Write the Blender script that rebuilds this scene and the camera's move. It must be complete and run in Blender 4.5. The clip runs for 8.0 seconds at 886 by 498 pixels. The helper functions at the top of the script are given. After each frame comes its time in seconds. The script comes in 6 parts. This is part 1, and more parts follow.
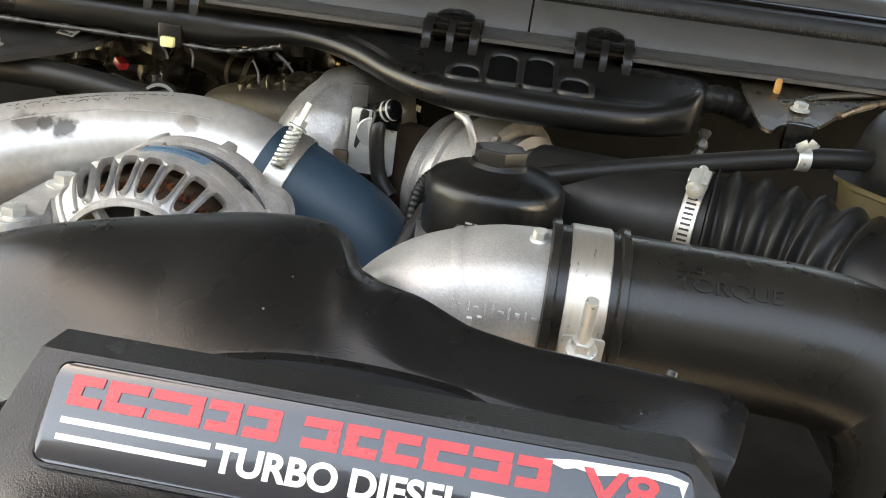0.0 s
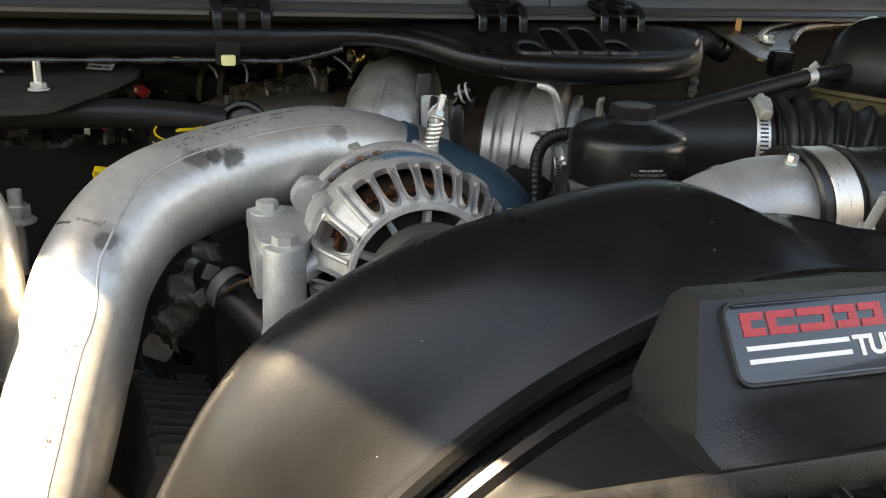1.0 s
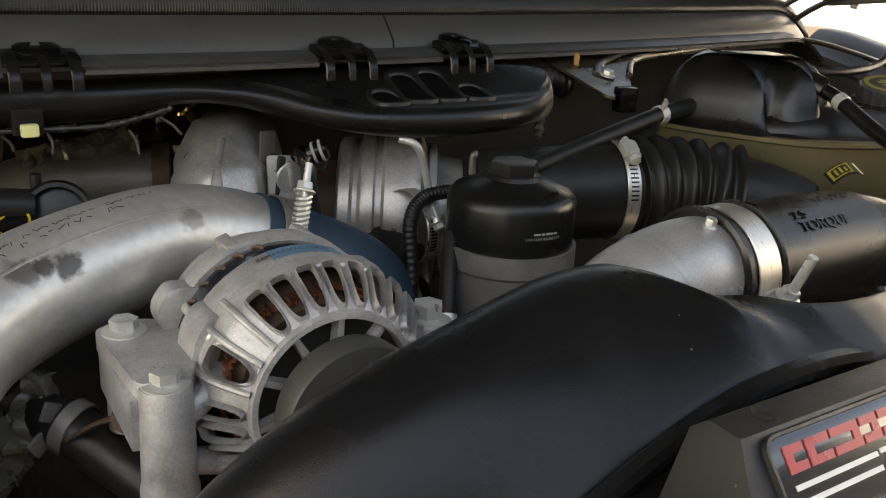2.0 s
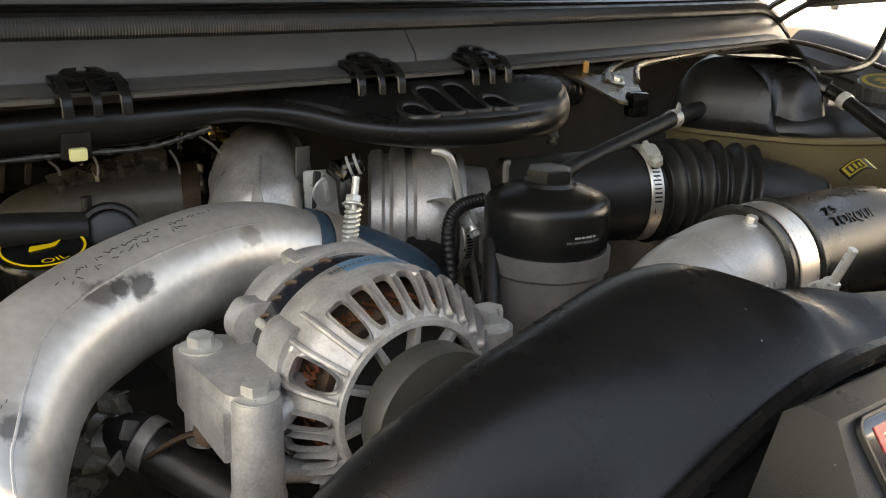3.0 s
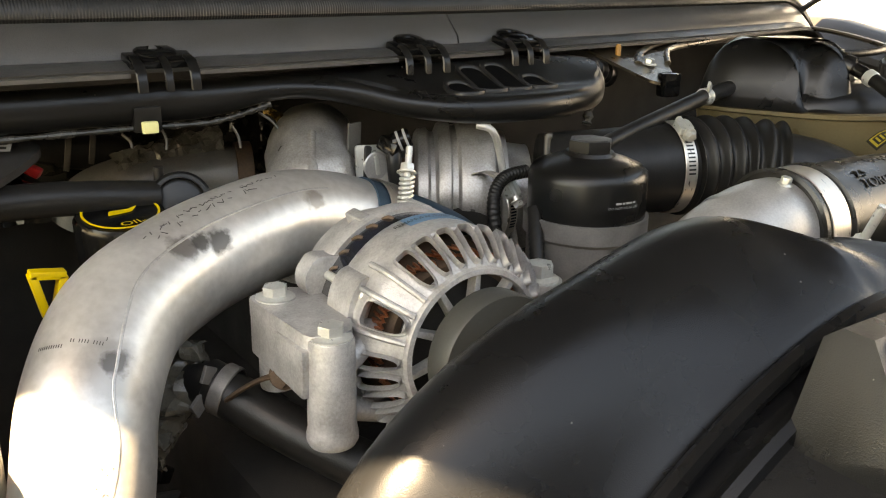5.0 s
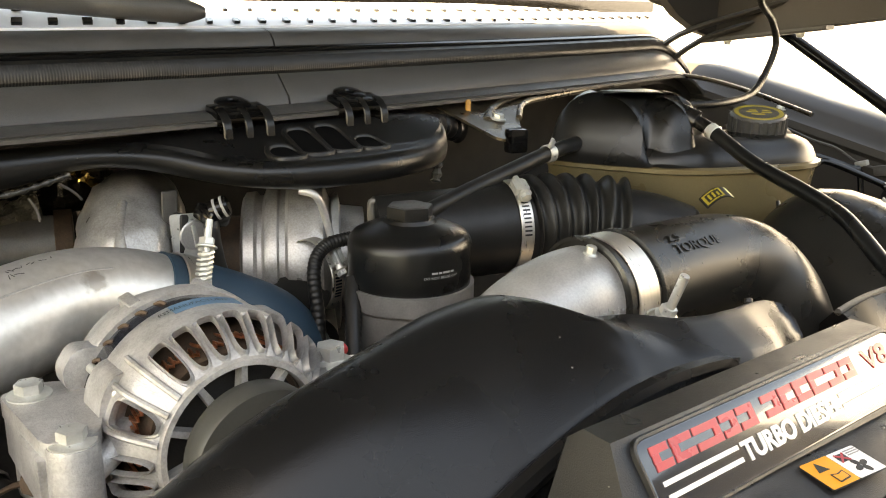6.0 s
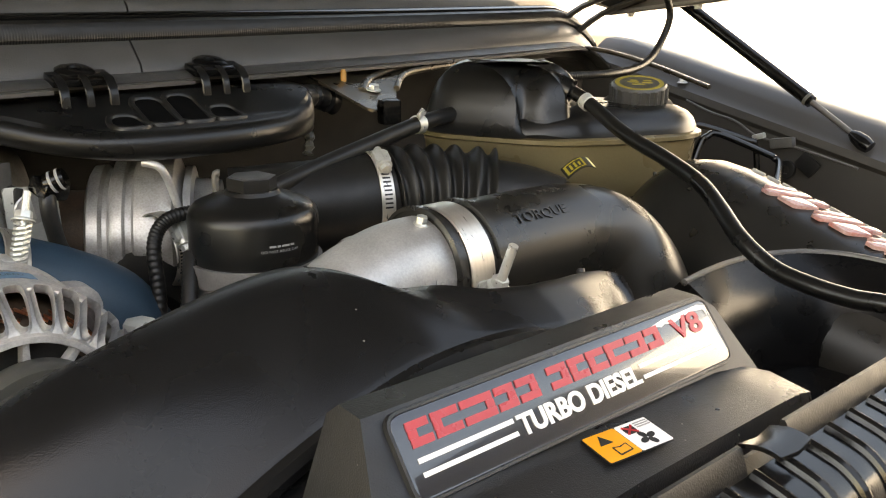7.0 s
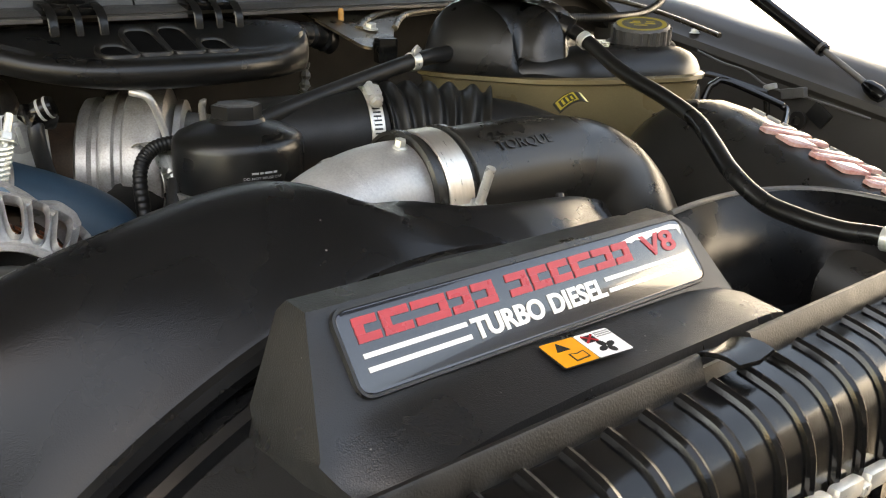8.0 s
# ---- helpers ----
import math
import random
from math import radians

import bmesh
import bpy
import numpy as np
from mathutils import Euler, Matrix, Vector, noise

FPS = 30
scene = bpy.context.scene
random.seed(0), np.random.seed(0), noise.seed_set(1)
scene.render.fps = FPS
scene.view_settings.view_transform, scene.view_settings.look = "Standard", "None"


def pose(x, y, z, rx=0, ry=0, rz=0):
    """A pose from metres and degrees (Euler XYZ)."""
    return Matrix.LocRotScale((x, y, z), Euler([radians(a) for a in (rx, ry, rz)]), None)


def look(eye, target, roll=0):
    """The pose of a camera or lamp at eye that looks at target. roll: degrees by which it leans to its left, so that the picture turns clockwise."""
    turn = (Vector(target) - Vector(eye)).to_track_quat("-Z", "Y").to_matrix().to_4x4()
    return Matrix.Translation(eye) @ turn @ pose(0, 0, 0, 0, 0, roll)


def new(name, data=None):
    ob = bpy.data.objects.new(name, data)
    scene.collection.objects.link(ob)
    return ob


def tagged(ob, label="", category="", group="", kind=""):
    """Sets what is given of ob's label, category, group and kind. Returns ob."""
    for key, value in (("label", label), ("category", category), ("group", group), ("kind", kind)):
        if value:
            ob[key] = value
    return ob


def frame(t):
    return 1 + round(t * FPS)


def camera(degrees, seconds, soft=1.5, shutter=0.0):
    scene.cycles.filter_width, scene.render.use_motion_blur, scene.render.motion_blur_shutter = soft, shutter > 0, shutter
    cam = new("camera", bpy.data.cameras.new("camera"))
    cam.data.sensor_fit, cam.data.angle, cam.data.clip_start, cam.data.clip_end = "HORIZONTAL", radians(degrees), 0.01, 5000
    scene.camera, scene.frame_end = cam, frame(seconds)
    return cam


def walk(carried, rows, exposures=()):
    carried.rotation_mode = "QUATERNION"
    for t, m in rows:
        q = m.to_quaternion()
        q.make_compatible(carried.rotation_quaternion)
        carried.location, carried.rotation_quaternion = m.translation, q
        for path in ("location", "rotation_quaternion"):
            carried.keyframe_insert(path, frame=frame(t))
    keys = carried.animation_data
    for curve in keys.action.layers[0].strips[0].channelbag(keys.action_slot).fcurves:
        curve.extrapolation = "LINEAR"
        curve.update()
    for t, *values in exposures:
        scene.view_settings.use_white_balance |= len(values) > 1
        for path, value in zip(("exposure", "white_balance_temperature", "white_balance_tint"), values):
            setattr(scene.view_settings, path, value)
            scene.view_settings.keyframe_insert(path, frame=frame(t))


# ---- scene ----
cam = camera(52.8, 8.0, 1.1)
# seconds, eye, point looked at, roll
PATH = [
    (0, (0.0044, 0.0070, 1.3404), (-0.1400, 1.8813, 0.6577), 7.89),
    (0.5, (-0.1583, 0.0250, 1.3262), (0.0236, 1.8845, 0.6126), 5.72),
    (1, (-0.3878, -0.0329, 1.3282), (0.1954, 1.7563, 0.6509), 2.95),
    (1.5, (-0.4474, 0.0214, 1.3458), (0.4796, 1.6703, 0.6964), 4.09),
    (1.7, (-0.4318, 0.0669, 1.3512), (0.5656, 1.6711, 0.6942), 4.06),
    (2.8, (-0.4786, 0.1203, 1.3541), (0.6641, 1.6369, 0.7263), 2.20),
    (3, (-0.4963, 0.1192, 1.3558), (0.6411, 1.6401, 0.7287), 2.02),
    (3.5, (-0.5365, 0.1122, 1.3347), (0.5810, 1.6428, 0.6954), 1.77),
    (4, (-0.5697, 0.1052, 1.3253), (0.5385, 1.6364, 0.6716), 1.12),
    (4.2, (-0.5854, 0.1061, 1.3125), (0.5084, 1.6451, 0.6528), 0.83),
    (5.3, (-0.5164, 0.0864, 1.3473), (0.6121, 1.6313, 0.7642), 1.56),
    (5.5, (-0.4955, 0.0798, 1.3505), (0.6595, 1.6125, 0.7873), 1.32),
    (6, (-0.4370, 0.0643, 1.3582), (0.7811, 1.5558, 0.8178), 0.93),
    (6.5, (-0.3834, 0.0423, 1.3587), (0.8779, 1.4956, 0.8136), 0.97),
    (7, (-0.3544, 0.0231, 1.3466), (0.9255, 1.4463, 0.7665), 1.21),
    (7.5, (-0.3338, 0.0055, 1.3250), (0.9366, 1.4181, 0.6999), 1.32),
    (8, (-0.3323, -0.0009, 1.3153), (0.8923, 1.4444, 0.6739), 1.38),
]
EXPOSURES = [(0.0, 4.35, 11500, 12), (0.5, 4.0, 11500, 12), (1.0, 3.45, 10200, 10), (1.5, 3.05, 10800, 12), (3.0, 3.42, 11300, 14), (4.0, 3.15, 10500, 14), (5.5, 4.05, 13200, 13), (6.5, 3.95, 12800, 13), (7.0, 3.95, 12500, 14), (8.0, 3.95, 11500, 13)]
walk(cam, [(t, look(eye, target, roll)) for t, eye, target, roll in PATH], EXPOSURES)

# ---- light ----
SUN = Vector((-0.57, -0.13, 0.80)).normalized()
world = bpy.data.worlds.new("sky")
scene.world = world
world.use_nodes = True
wn, wl = world.node_tree.nodes, world.node_tree.links
sky = wn.new("ShaderNodeTexSky")
sky.sky_type, sky.sun_disc = "NISHITA", False
sky.sun_elevation = math.asin(SUN.z)
sky.sun_rotation = math.atan2(SUN.x, SUN.y)
sky.dust_density = 0.6
wl.new(sky.outputs[0], wn["Background"].inputs["Color"])
wn["Background"].inputs["Strength"].default_value = 0.08
sun_data = bpy.data.lights.new("sun", "SUN")
sun_data.energy, sun_data.angle, sun_data.color = 5.0, radians(0.6), (1.0, 0.95, 0.87)
sun_ob = new("sun", sun_data)
sun_ob.matrix_world = look(SUN * 20, (0, 0, 0))


# ---- materials ----
def material(name, colour, rough, metal=0.0, dark=None, scale=60.0, fine=600.0, mix=0.5, bump=0.0, bump_scale=900.0, rough_var=0.08, spec=0.5, coat=0.0, stretch=(1, 1, 1), stains=(), dust=0.0):
    """A surface with colour varied at two scales, uneven gloss and fine relief, in world-size noise."""
    m = bpy.data.materials.new(name)
    m.use_nodes = True
    n, l = m.node_tree.nodes, m.node_tree.links
    b = n["Principled BSDF"]
    tc = n.new("ShaderNodeTexCoord")
    mp = n.new("ShaderNodeMapping")
    mp.inputs["Scale"].default_value = stretch
    l.new(tc.outputs["Object"], mp.inputs["Vector"])
    big, small = n.new("ShaderNodeTexNoise"), n.new("ShaderNodeTexNoise")
    big.inputs["Scale"].default_value, small.inputs["Scale"].default_value = scale, fine
    big.inputs["Detail"].default_value, small.inputs["Detail"].default_value = 5, 3
    for t in (big, small):
        l.new(mp.outputs[0], t.inputs["Vector"])
    ramp = n.new("ShaderNodeValToRGB")
    dark = dark or tuple(c * 0.6 for c in colour)
    ramp.color_ramp.elements[0].position, ramp.color_ramp.elements[1].position = 0.35, 0.65
    ramp.color_ramp.elements[0].color, ramp.color_ramp.elements[1].color = (*dark, 1), (*colour, 1)
    ma = n.new("ShaderNodeMixRGB")
    ma.inputs[0].default_value = 0.35
    l.new(big.outputs["Fac"], ma.inputs[1])
    l.new(small.outputs["Fac"], ma.inputs[2])
    l.new(ma.outputs[0], ramp.inputs[0])
    mc = n.new("ShaderNodeMixRGB")
    mc.inputs[0].default_value = mix
    mc.inputs[1].default_value = (*colour, 1)
    l.new(ramp.outputs[0], mc.inputs[2])
    colour_out = mc.outputs[0]
    for centre, radius, tint in stains:
        dist = n.new("ShaderNodeVectorMath")
        dist.operation = "DISTANCE"
        warp = n.new("ShaderNodeMixRGB")
        warp.blend_type, warp.inputs[0].default_value = "ADD", radius * 1.3
        edge = n.new("ShaderNodeTexNoise")
        edge.inputs["Scale"].default_value, edge.inputs["Detail"].default_value = 1.6 / radius, 8
        l.new(tc.outputs["Object"], edge.inputs["Vector"])
        l.new(tc.outputs["Object"], warp.inputs[1])
        l.new(edge.outputs["Color"], warp.inputs[2])
        l.new(warp.outputs[0], dist.inputs[0])
        dist.inputs[1].default_value = tuple(c + radius * 0.65 for c in centre)
        fade = n.new("ShaderNodeMapRange")
        fade.inputs["From Min"].default_value, fade.inputs["From Max"].default_value = radius * 0.6, radius
        fade.inputs["To Min"].default_value, fade.inputs["To Max"].default_value = 0.92, 0.0
        l.new(dist.outputs["Value"], fade.inputs["Value"])
        over = n.new("ShaderNodeMixRGB")
        over.inputs[2].default_value = (*tint, 1)
        l.new(fade.outputs[0], over.inputs[0])
        l.new(colour_out, over.inputs[1])
        colour_out = over.outputs[0]
    if dust:
        spots, pick, less, small_spot = n.new("ShaderNodeTexVoronoi"), n.new("ShaderNodeSeparateColor"), n.new("ShaderNodeMath"), n.new("ShaderNodeMath")
        spots.inputs["Scale"].default_value = 110
        l.new(tc.outputs["Object"], spots.inputs["Vector"])
        l.new(spots.outputs["Color"], pick.inputs[0])
        less.operation, small_spot.operation = "LESS_THAN", "MULTIPLY"
        small_spot.inputs[1].default_value = 0.07
        l.new(pick.outputs[0], small_spot.inputs[0])
        l.new(spots.outputs["Distance"], less.inputs[0])
        l.new(small_spot.outputs[0], less.inputs[1])
        gate, both, speck = n.new("ShaderNodeMath"), n.new("ShaderNodeMath"), n.new("ShaderNodeMixRGB")
        gate.operation, both.operation = "LESS_THAN", "MULTIPLY"
        gate.inputs[1].default_value = dust
        l.new(pick.outputs[1], gate.inputs[0])
        l.new(less.outputs[0], both.inputs[0])
        l.new(gate.outputs[0], both.inputs[1])
        speck.inputs[2].default_value = (0.12, 0.115, 0.105, 1)
        l.new(both.outputs[0], speck.inputs[0])
        l.new(colour_out, speck.inputs[1])
        colour_out = speck.outputs[0]
    l.new(colour_out, b.inputs["Base Color"])
    rr = n.new("ShaderNodeMapRange")
    rr.inputs["To Min"].default_value, rr.inputs["To Max"].default_value = max(0.02, rough - rough_var), rough + rough_var
    rr.inputs["From Min"].default_value, rr.inputs["From Max"].default_value = 0.3, 0.7
    l.new(big.outputs["Fac"], rr.inputs["Value"])
    l.new(rr.outputs[0], b.inputs["Roughness"])
    b.inputs["Metallic"].default_value = metal
    b.inputs["Specular IOR Level"].default_value = spec
    b.inputs["Coat Weight"].default_value = coat
    if bump:
        bn, bp = n.new("ShaderNodeTexNoise"), n.new("ShaderNodeBump")
        bn.inputs["Scale"].default_value, bn.inputs["Detail"].default_value = bump_scale, 2
        l.new(tc.outputs["Object"], bn.inputs["Vector"])
        l.new(bn.outputs["Fac"], bp.inputs["Height"])
        bp.inputs["Strength"].default_value, bp.inputs["Distance"].default_value = bump, 0.0006
        l.new(bp.outputs[0], b.inputs["Normal"])
    return m


def plain(name, colour, rough=0.5, metal=0.0):
    return material(name, colour, rough, metal, mix=0.15, rough_var=0.04)


SHROUD = material("dusty_black_shroud_plastic", (0.0080, 0.0082, 0.0087), 0.27, dark=(0.0055, 0.0056, 0.0059), scale=18, mix=0.7, bump=0.18, bump_scale=1300, spec=0.30, rough_var=0.06, dust=0.26)
SATIN = material("satin_black_plastic", (0.0075, 0.0074, 0.0072), 0.30, dark=(0.0055, 0.0054, 0.0052), scale=18, mix=0.7, bump=0.14, bump_scale=1300, spec=0.38, rough_var=0.06, dust=0.14)
GRAIN = material("grained_black_plastic", (0.0105, 0.0108, 0.0113), 0.34, dark=(0.0155, 0.0158, 0.0163), scale=40, mix=0.6, bump=0.38, bump_scale=1300, spec=0.42, rough_var=0.1, dust=0.35)
RIBBED = material("ribbed_black_plastic", (0.0040, 0.0041, 0.0044), 0.15, dark=(0.008, 0.0078, 0.0075), scale=60, fine=400, mix=0.7, bump=0.06, spec=0.36, rough_var=0.08, dust=0.12)
HOSE = material("dusty_black_hose_rubber", (0.016, 0.0152, 0.0135), 0.30, dark=(0.010, 0.0095, 0.0085), scale=25, mix=0.7, bump=0.05, spec=0.5)
GLOSS = material("smooth_black_plastic", (0.004, 0.004, 0.004), 0.15, dark=(0.008, 0.0076, 0.007), scale=25, mix=0.6, bump=0.05, spec=0.3)
RUBBER = material("black_rubber", (0.010, 0.010, 0.0098), 0.38, dark=(0.020, 0.0185, 0.017), scale=70, mix=0.6, bump=0.2, spec=0.28)
DARK = material("grimy_black", (0.026, 0.025, 0.024), 0.58, dark=(0.044, 0.041, 0.038), scale=30, mix=0.6, bump=0.3, spec=0.15)
DEEP = material("shiny_black_plastic", (0.0035, 0.0035, 0.0036), 0.26, dark=(0.006, 0.0058, 0.0055), scale=25, mix=0.6, bump=0.05, spec=0.13, dust=0.1)
# Near-black paint for the dark inside the duct slots.
SLOTDARK = material("painted_slot_dark", (0.0025, 0.0025, 0.0025), 0.9, dark=(0.004, 0.004, 0.004), spec=0.05)
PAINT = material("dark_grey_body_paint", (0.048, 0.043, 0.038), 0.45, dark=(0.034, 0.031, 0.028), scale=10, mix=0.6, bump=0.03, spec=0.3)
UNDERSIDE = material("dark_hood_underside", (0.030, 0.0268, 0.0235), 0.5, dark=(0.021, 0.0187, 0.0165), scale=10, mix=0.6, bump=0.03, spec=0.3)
WORN = material("worn_black_plastic", (0.013, 0.0128, 0.0125), 0.42, dark=(0.005, 0.0049, 0.0047), scale=90, fine=500, mix=0.8, bump=0.3, spec=0.4)
COWL = material("faded_grey_plastic", (0.064, 0.062, 0.060), 0.40, dark=(0.043, 0.042, 0.040), scale=30, mix=0.7, bump=0.4, spec=0.35)
CAST = material("cast_aluminium", (0.53, 0.52, 0.505), 0.44, 0.45, dark=(0.25, 0.24, 0.23), scale=70, fine=500, mix=0.75, bump=0.5, bump_scale=1000)
PIPEMETAL = material("stained_bare_aluminium", (0.73, 0.71, 0.675), 0.36, 0.62, dark=(0.47, 0.445, 0.41), scale=13, fine=160, mix=0.8, bump=0.08, bump_scale=500, rough_var=0.1, stains=[((-0.43, 0.568, 1.115), 0.022, (0.40, 0.375, 0.345)), ((-0.435, 0.556, 1.06), 0.016, (0.30, 0.27, 0.24)), ((-0.255, 0.66, 1.170), 0.010, (0.34, 0.30, 0.26)), ((-0.366, 0.625, 1.162), 0.012, (0.22, 0.20, 0.185)), ((-0.340, 0.631, 1.160), 0.012, (0.09, 0.083, 0.076)), ((-0.353, 0.629, 1.162), 0.008, (0.10, 0.092, 0.084)), ((-0.428, 0.567, 1.121), 0.010, (0.13, 0.12, 0.11)), ((-0.464, 0.549, 1.088), 0.006, (0.22, 0.15, 0.10))])
SEAM = material("dull_weld_seam", (0.60, 0.59, 0.57), 0.42, 0.6, dark=(0.36, 0.35, 0.34), scale=160, mix=0.8, bump=0.5)
DULL = material("dull_cast_aluminium", (0.52, 0.51, 0.49), 0.38, 0.5, dark=(0.32, 0.31, 0.295), scale=35, mix=0.8, bump=0.3, bump_scale=900)
STEEL = material("zinc_steel", (0.64, 0.64, 0.60), 0.34, 0.55, dark=(0.45, 0.45, 0.41), scale=120, mix=0.6, bump=0.1)
BAND = material("stainless_band", (0.70, 0.66, 0.60), 0.34, 0.85, dark=(0.5, 0.46, 0.4), scale=80, mix=0.5, stretch=(6, 1, 1))
COPPER = material("copper_wire", (0.66, 0.27, 0.15), 0.35, 0.8, dark=(0.25, 0.08, 0.04), scale=150, mix=0.8)
BLUE = material("blue_silicone", (0.022, 0.056, 0.085), 0.5, dark=(0.013, 0.033, 0.052), scale=50, mix=0.5, bump=0.2)
AMBER = material("aged_translucent_plastic", (0.150, 0.116, 0.062), 0.28, dark=(0.085, 0.064, 0.034), scale=7, mix=0.6, bump=0.1, spec=0.4)
TURBINE = material("heat_marked_casting", (0.49, 0.468, 0.44), 0.35, 0.55, dark=(0.22, 0.205, 0.19), scale=40, mix=0.9, bump=0.35, bump_scale=500)
GREYCAST = material("dark_grey_casting", (0.12, 0.114, 0.107), 0.5, 0.3, dark=(0.07, 0.065, 0.06), scale=60, mix=0.7, bump=0.4)
HOUSING = material("grey_filter_casting", (0.22, 0.21, 0.20), 0.45, 0.4, dark=(0.13, 0.124, 0.118), scale=60, mix=0.7, bump=0.3)
RUST = material("rusty_steel", (0.14, 0.09, 0.06), 0.65, 0.5, dark=(0.06, 0.04, 0.03), scale=90, mix=0.8, bump=0.5)
WHITE = plain("white_ink", (0.8, 0.8, 0.78), 0.4)
RED = material("red_ink", (0.46, 0.024, 0.028), 0.3, mix=0.15, rough_var=0.04, coat=0.25)
# Whitish patches are worn tops, plus glare painted into the colour.
PALERED = material("worn_glare_red_lettering", (0.42, 0.13, 0.11), 0.28, dark=(0.55, 0.44, 0.40), scale=70, mix=0.8, coat=0.5)
ORANGE = plain("orange_ink", (0.85, 0.32, 0.02), 0.4)
RUSTORANGE = plain("dull_orange_plastic", (0.42, 0.19, 0.04), 0.5)
BLACKINK = plain("black_ink", (0.01, 0.01, 0.01), 0.45)
YELLOW = plain("yellow_plastic", (0.75, 0.5, 0.02), 0.4)
OLDYELLOW = plain("faded_yellow_print", (0.36, 0.27, 0.04), 0.45)
PALE = plain("pale_yellow_plastic", (0.75, 0.72, 0.35), 0.45)
PLATE = material("dark_sticker_film", (0.010, 0.012, 0.018), 0.16, dark=(0.014, 0.016, 0.022), scale=8, mix=0.5, spec=0.7, coat=0.7)
LABELBLUE = plain("faded_blue_label", (0.10, 0.21, 0.31), 0.4)
PULLEY = material("grey_pulley_coat", (0.06, 0.06, 0.054), 0.5, 0.2, dark=(0.04, 0.04, 0.036), scale=60, mix=0.6)
GREYINK = plain("grey_ink", (0.3, 0.3, 0.29), 0.5)
# Pale base colour carries the sunlight that falls on the grille.
SUNLIT = material("sunlit_tone_grille", (0.72, 0.73, 0.75), 0.5, dark=(0.58, 0.60, 0.63), scale=40, mix=0.6)
FOIL = material("crumpled_grey_tape", (0.15, 0.142, 0.12), 0.28, dark=(0.03, 0.028, 0.024), scale=60, mix=0.7, bump=0.3, spec=0.6)
WRINKLED = material("dark_crinkled_foil", (0.07, 0.066, 0.058), 0.24, 0.6, dark=(0.025, 0.023, 0.020), scale=60, mix=0.7, bump=0.2)
GOLD = material("gold_foil", (0.62, 0.42, 0.16), 0.25, 0.9, dark=(0.3, 0.18, 0.06), scale=80, mix=0.7)
BRONZE = material("bronze_grey_primer", (0.105, 0.085, 0.060), 0.30, 0.6, dark=(0.055, 0.044, 0.032), scale=30, mix=0.7, bump=0.1)
BLOCKER = material("brown_blocker_wall", (0.070, 0.065, 0.060), 0.6, dark=(0.047, 0.043, 0.040), scale=3, fine=60, mix=0.7, bump=0.2, stretch=(1, 1, 8))
REFLECTOR = material("pale_reflector_wall", (0.56, 0.60, 0.66), 0.8, dark=(0.49, 0.52, 0.57), scale=3, fine=200, mix=0.6, bump=0.3)
GROUND = material("concrete_drive", (0.238, 0.238, 0.236), 0.8, dark=(0.18, 0.18, 0.178), scale=2, fine=40, mix=0.7)


# ---- building tools ----
def thing(name, at, label, category, group="", kind=""):
    e = tagged(new(name), label, category, group, kind)
    e.empty_display_size = 0.02
    e.matrix_basis = Matrix.Translation(at)
    return e


def part(name, bm, mat, parent=None, label="", smooth=True, sharp=35):
    me = bpy.data.meshes.new(name)
    bmesh.ops.recalc_face_normals(bm, faces=bm.faces)
    bm.to_mesh(me)
    bm.free()
    if smooth:
        for p in me.polygons:
            p.use_smooth = True
        me.set_sharp_from_angle(angle=radians(sharp))
    for x in mat if isinstance(mat, (list, tuple)) else [mat]:
        me.materials.append(x)
    ob = new(name, me)
    if parent:
        ob.parent = parent
        ob.matrix_parent_inverse = world_of(parent).inverted()
    if label:
        ob["label"] = label
    return ob


def world_of(ob):
    m = ob.matrix_basis.copy()
    if ob.parent:
        m = world_of(ob.parent) @ ob.matrix_parent_inverse @ m
    return m


def join(*bms):
    out = bms[0]
    for b in bms[1:]:
        me = bpy.data.meshes.new("join")
        b.to_mesh(me)
        b.free()
        out.from_mesh(me)
        bpy.data.meshes.remove(me)
    return out


def spline(points, steps=8, closed=False):
    """A smooth line through the points (Catmull-Rom)."""
    p = [Vector(q) for q in points]
    n, out = len(p), []
    for i in range(n if closed else n - 1):
        g = lambda k: p[k % n] if closed else p[min(max(k, 0), n - 1)]
        a, b, c, d = g(i - 1), g(i), g(i + 1), g(i + 2)
        for s in range(steps):
            t = s / steps
            out.append(0.5 * (2 * b + (c - a) * t + (2 * a - 5 * b + 4 * c - d) * t * t + (3 * b - a - 3 * c + d) * t ** 3))
    if not closed:
        out.append(p[-1])
    return out


def skin(bm, rings, close_u=True, caps=True):
    vs = [[bm.verts.new(q) for q in r] for r in rings]
    for a, b in zip(vs, vs[1:]):
        k = len(a)
        for i in range(k if close_u else k - 1):
            bm.faces.new((a[i], a[(i + 1) % k], b[(i + 1) % k], b[i]))
    if caps and close_u:
        bm.faces.new(vs[0][::-1])
        bm.faces.new(vs[-1])
    return bm


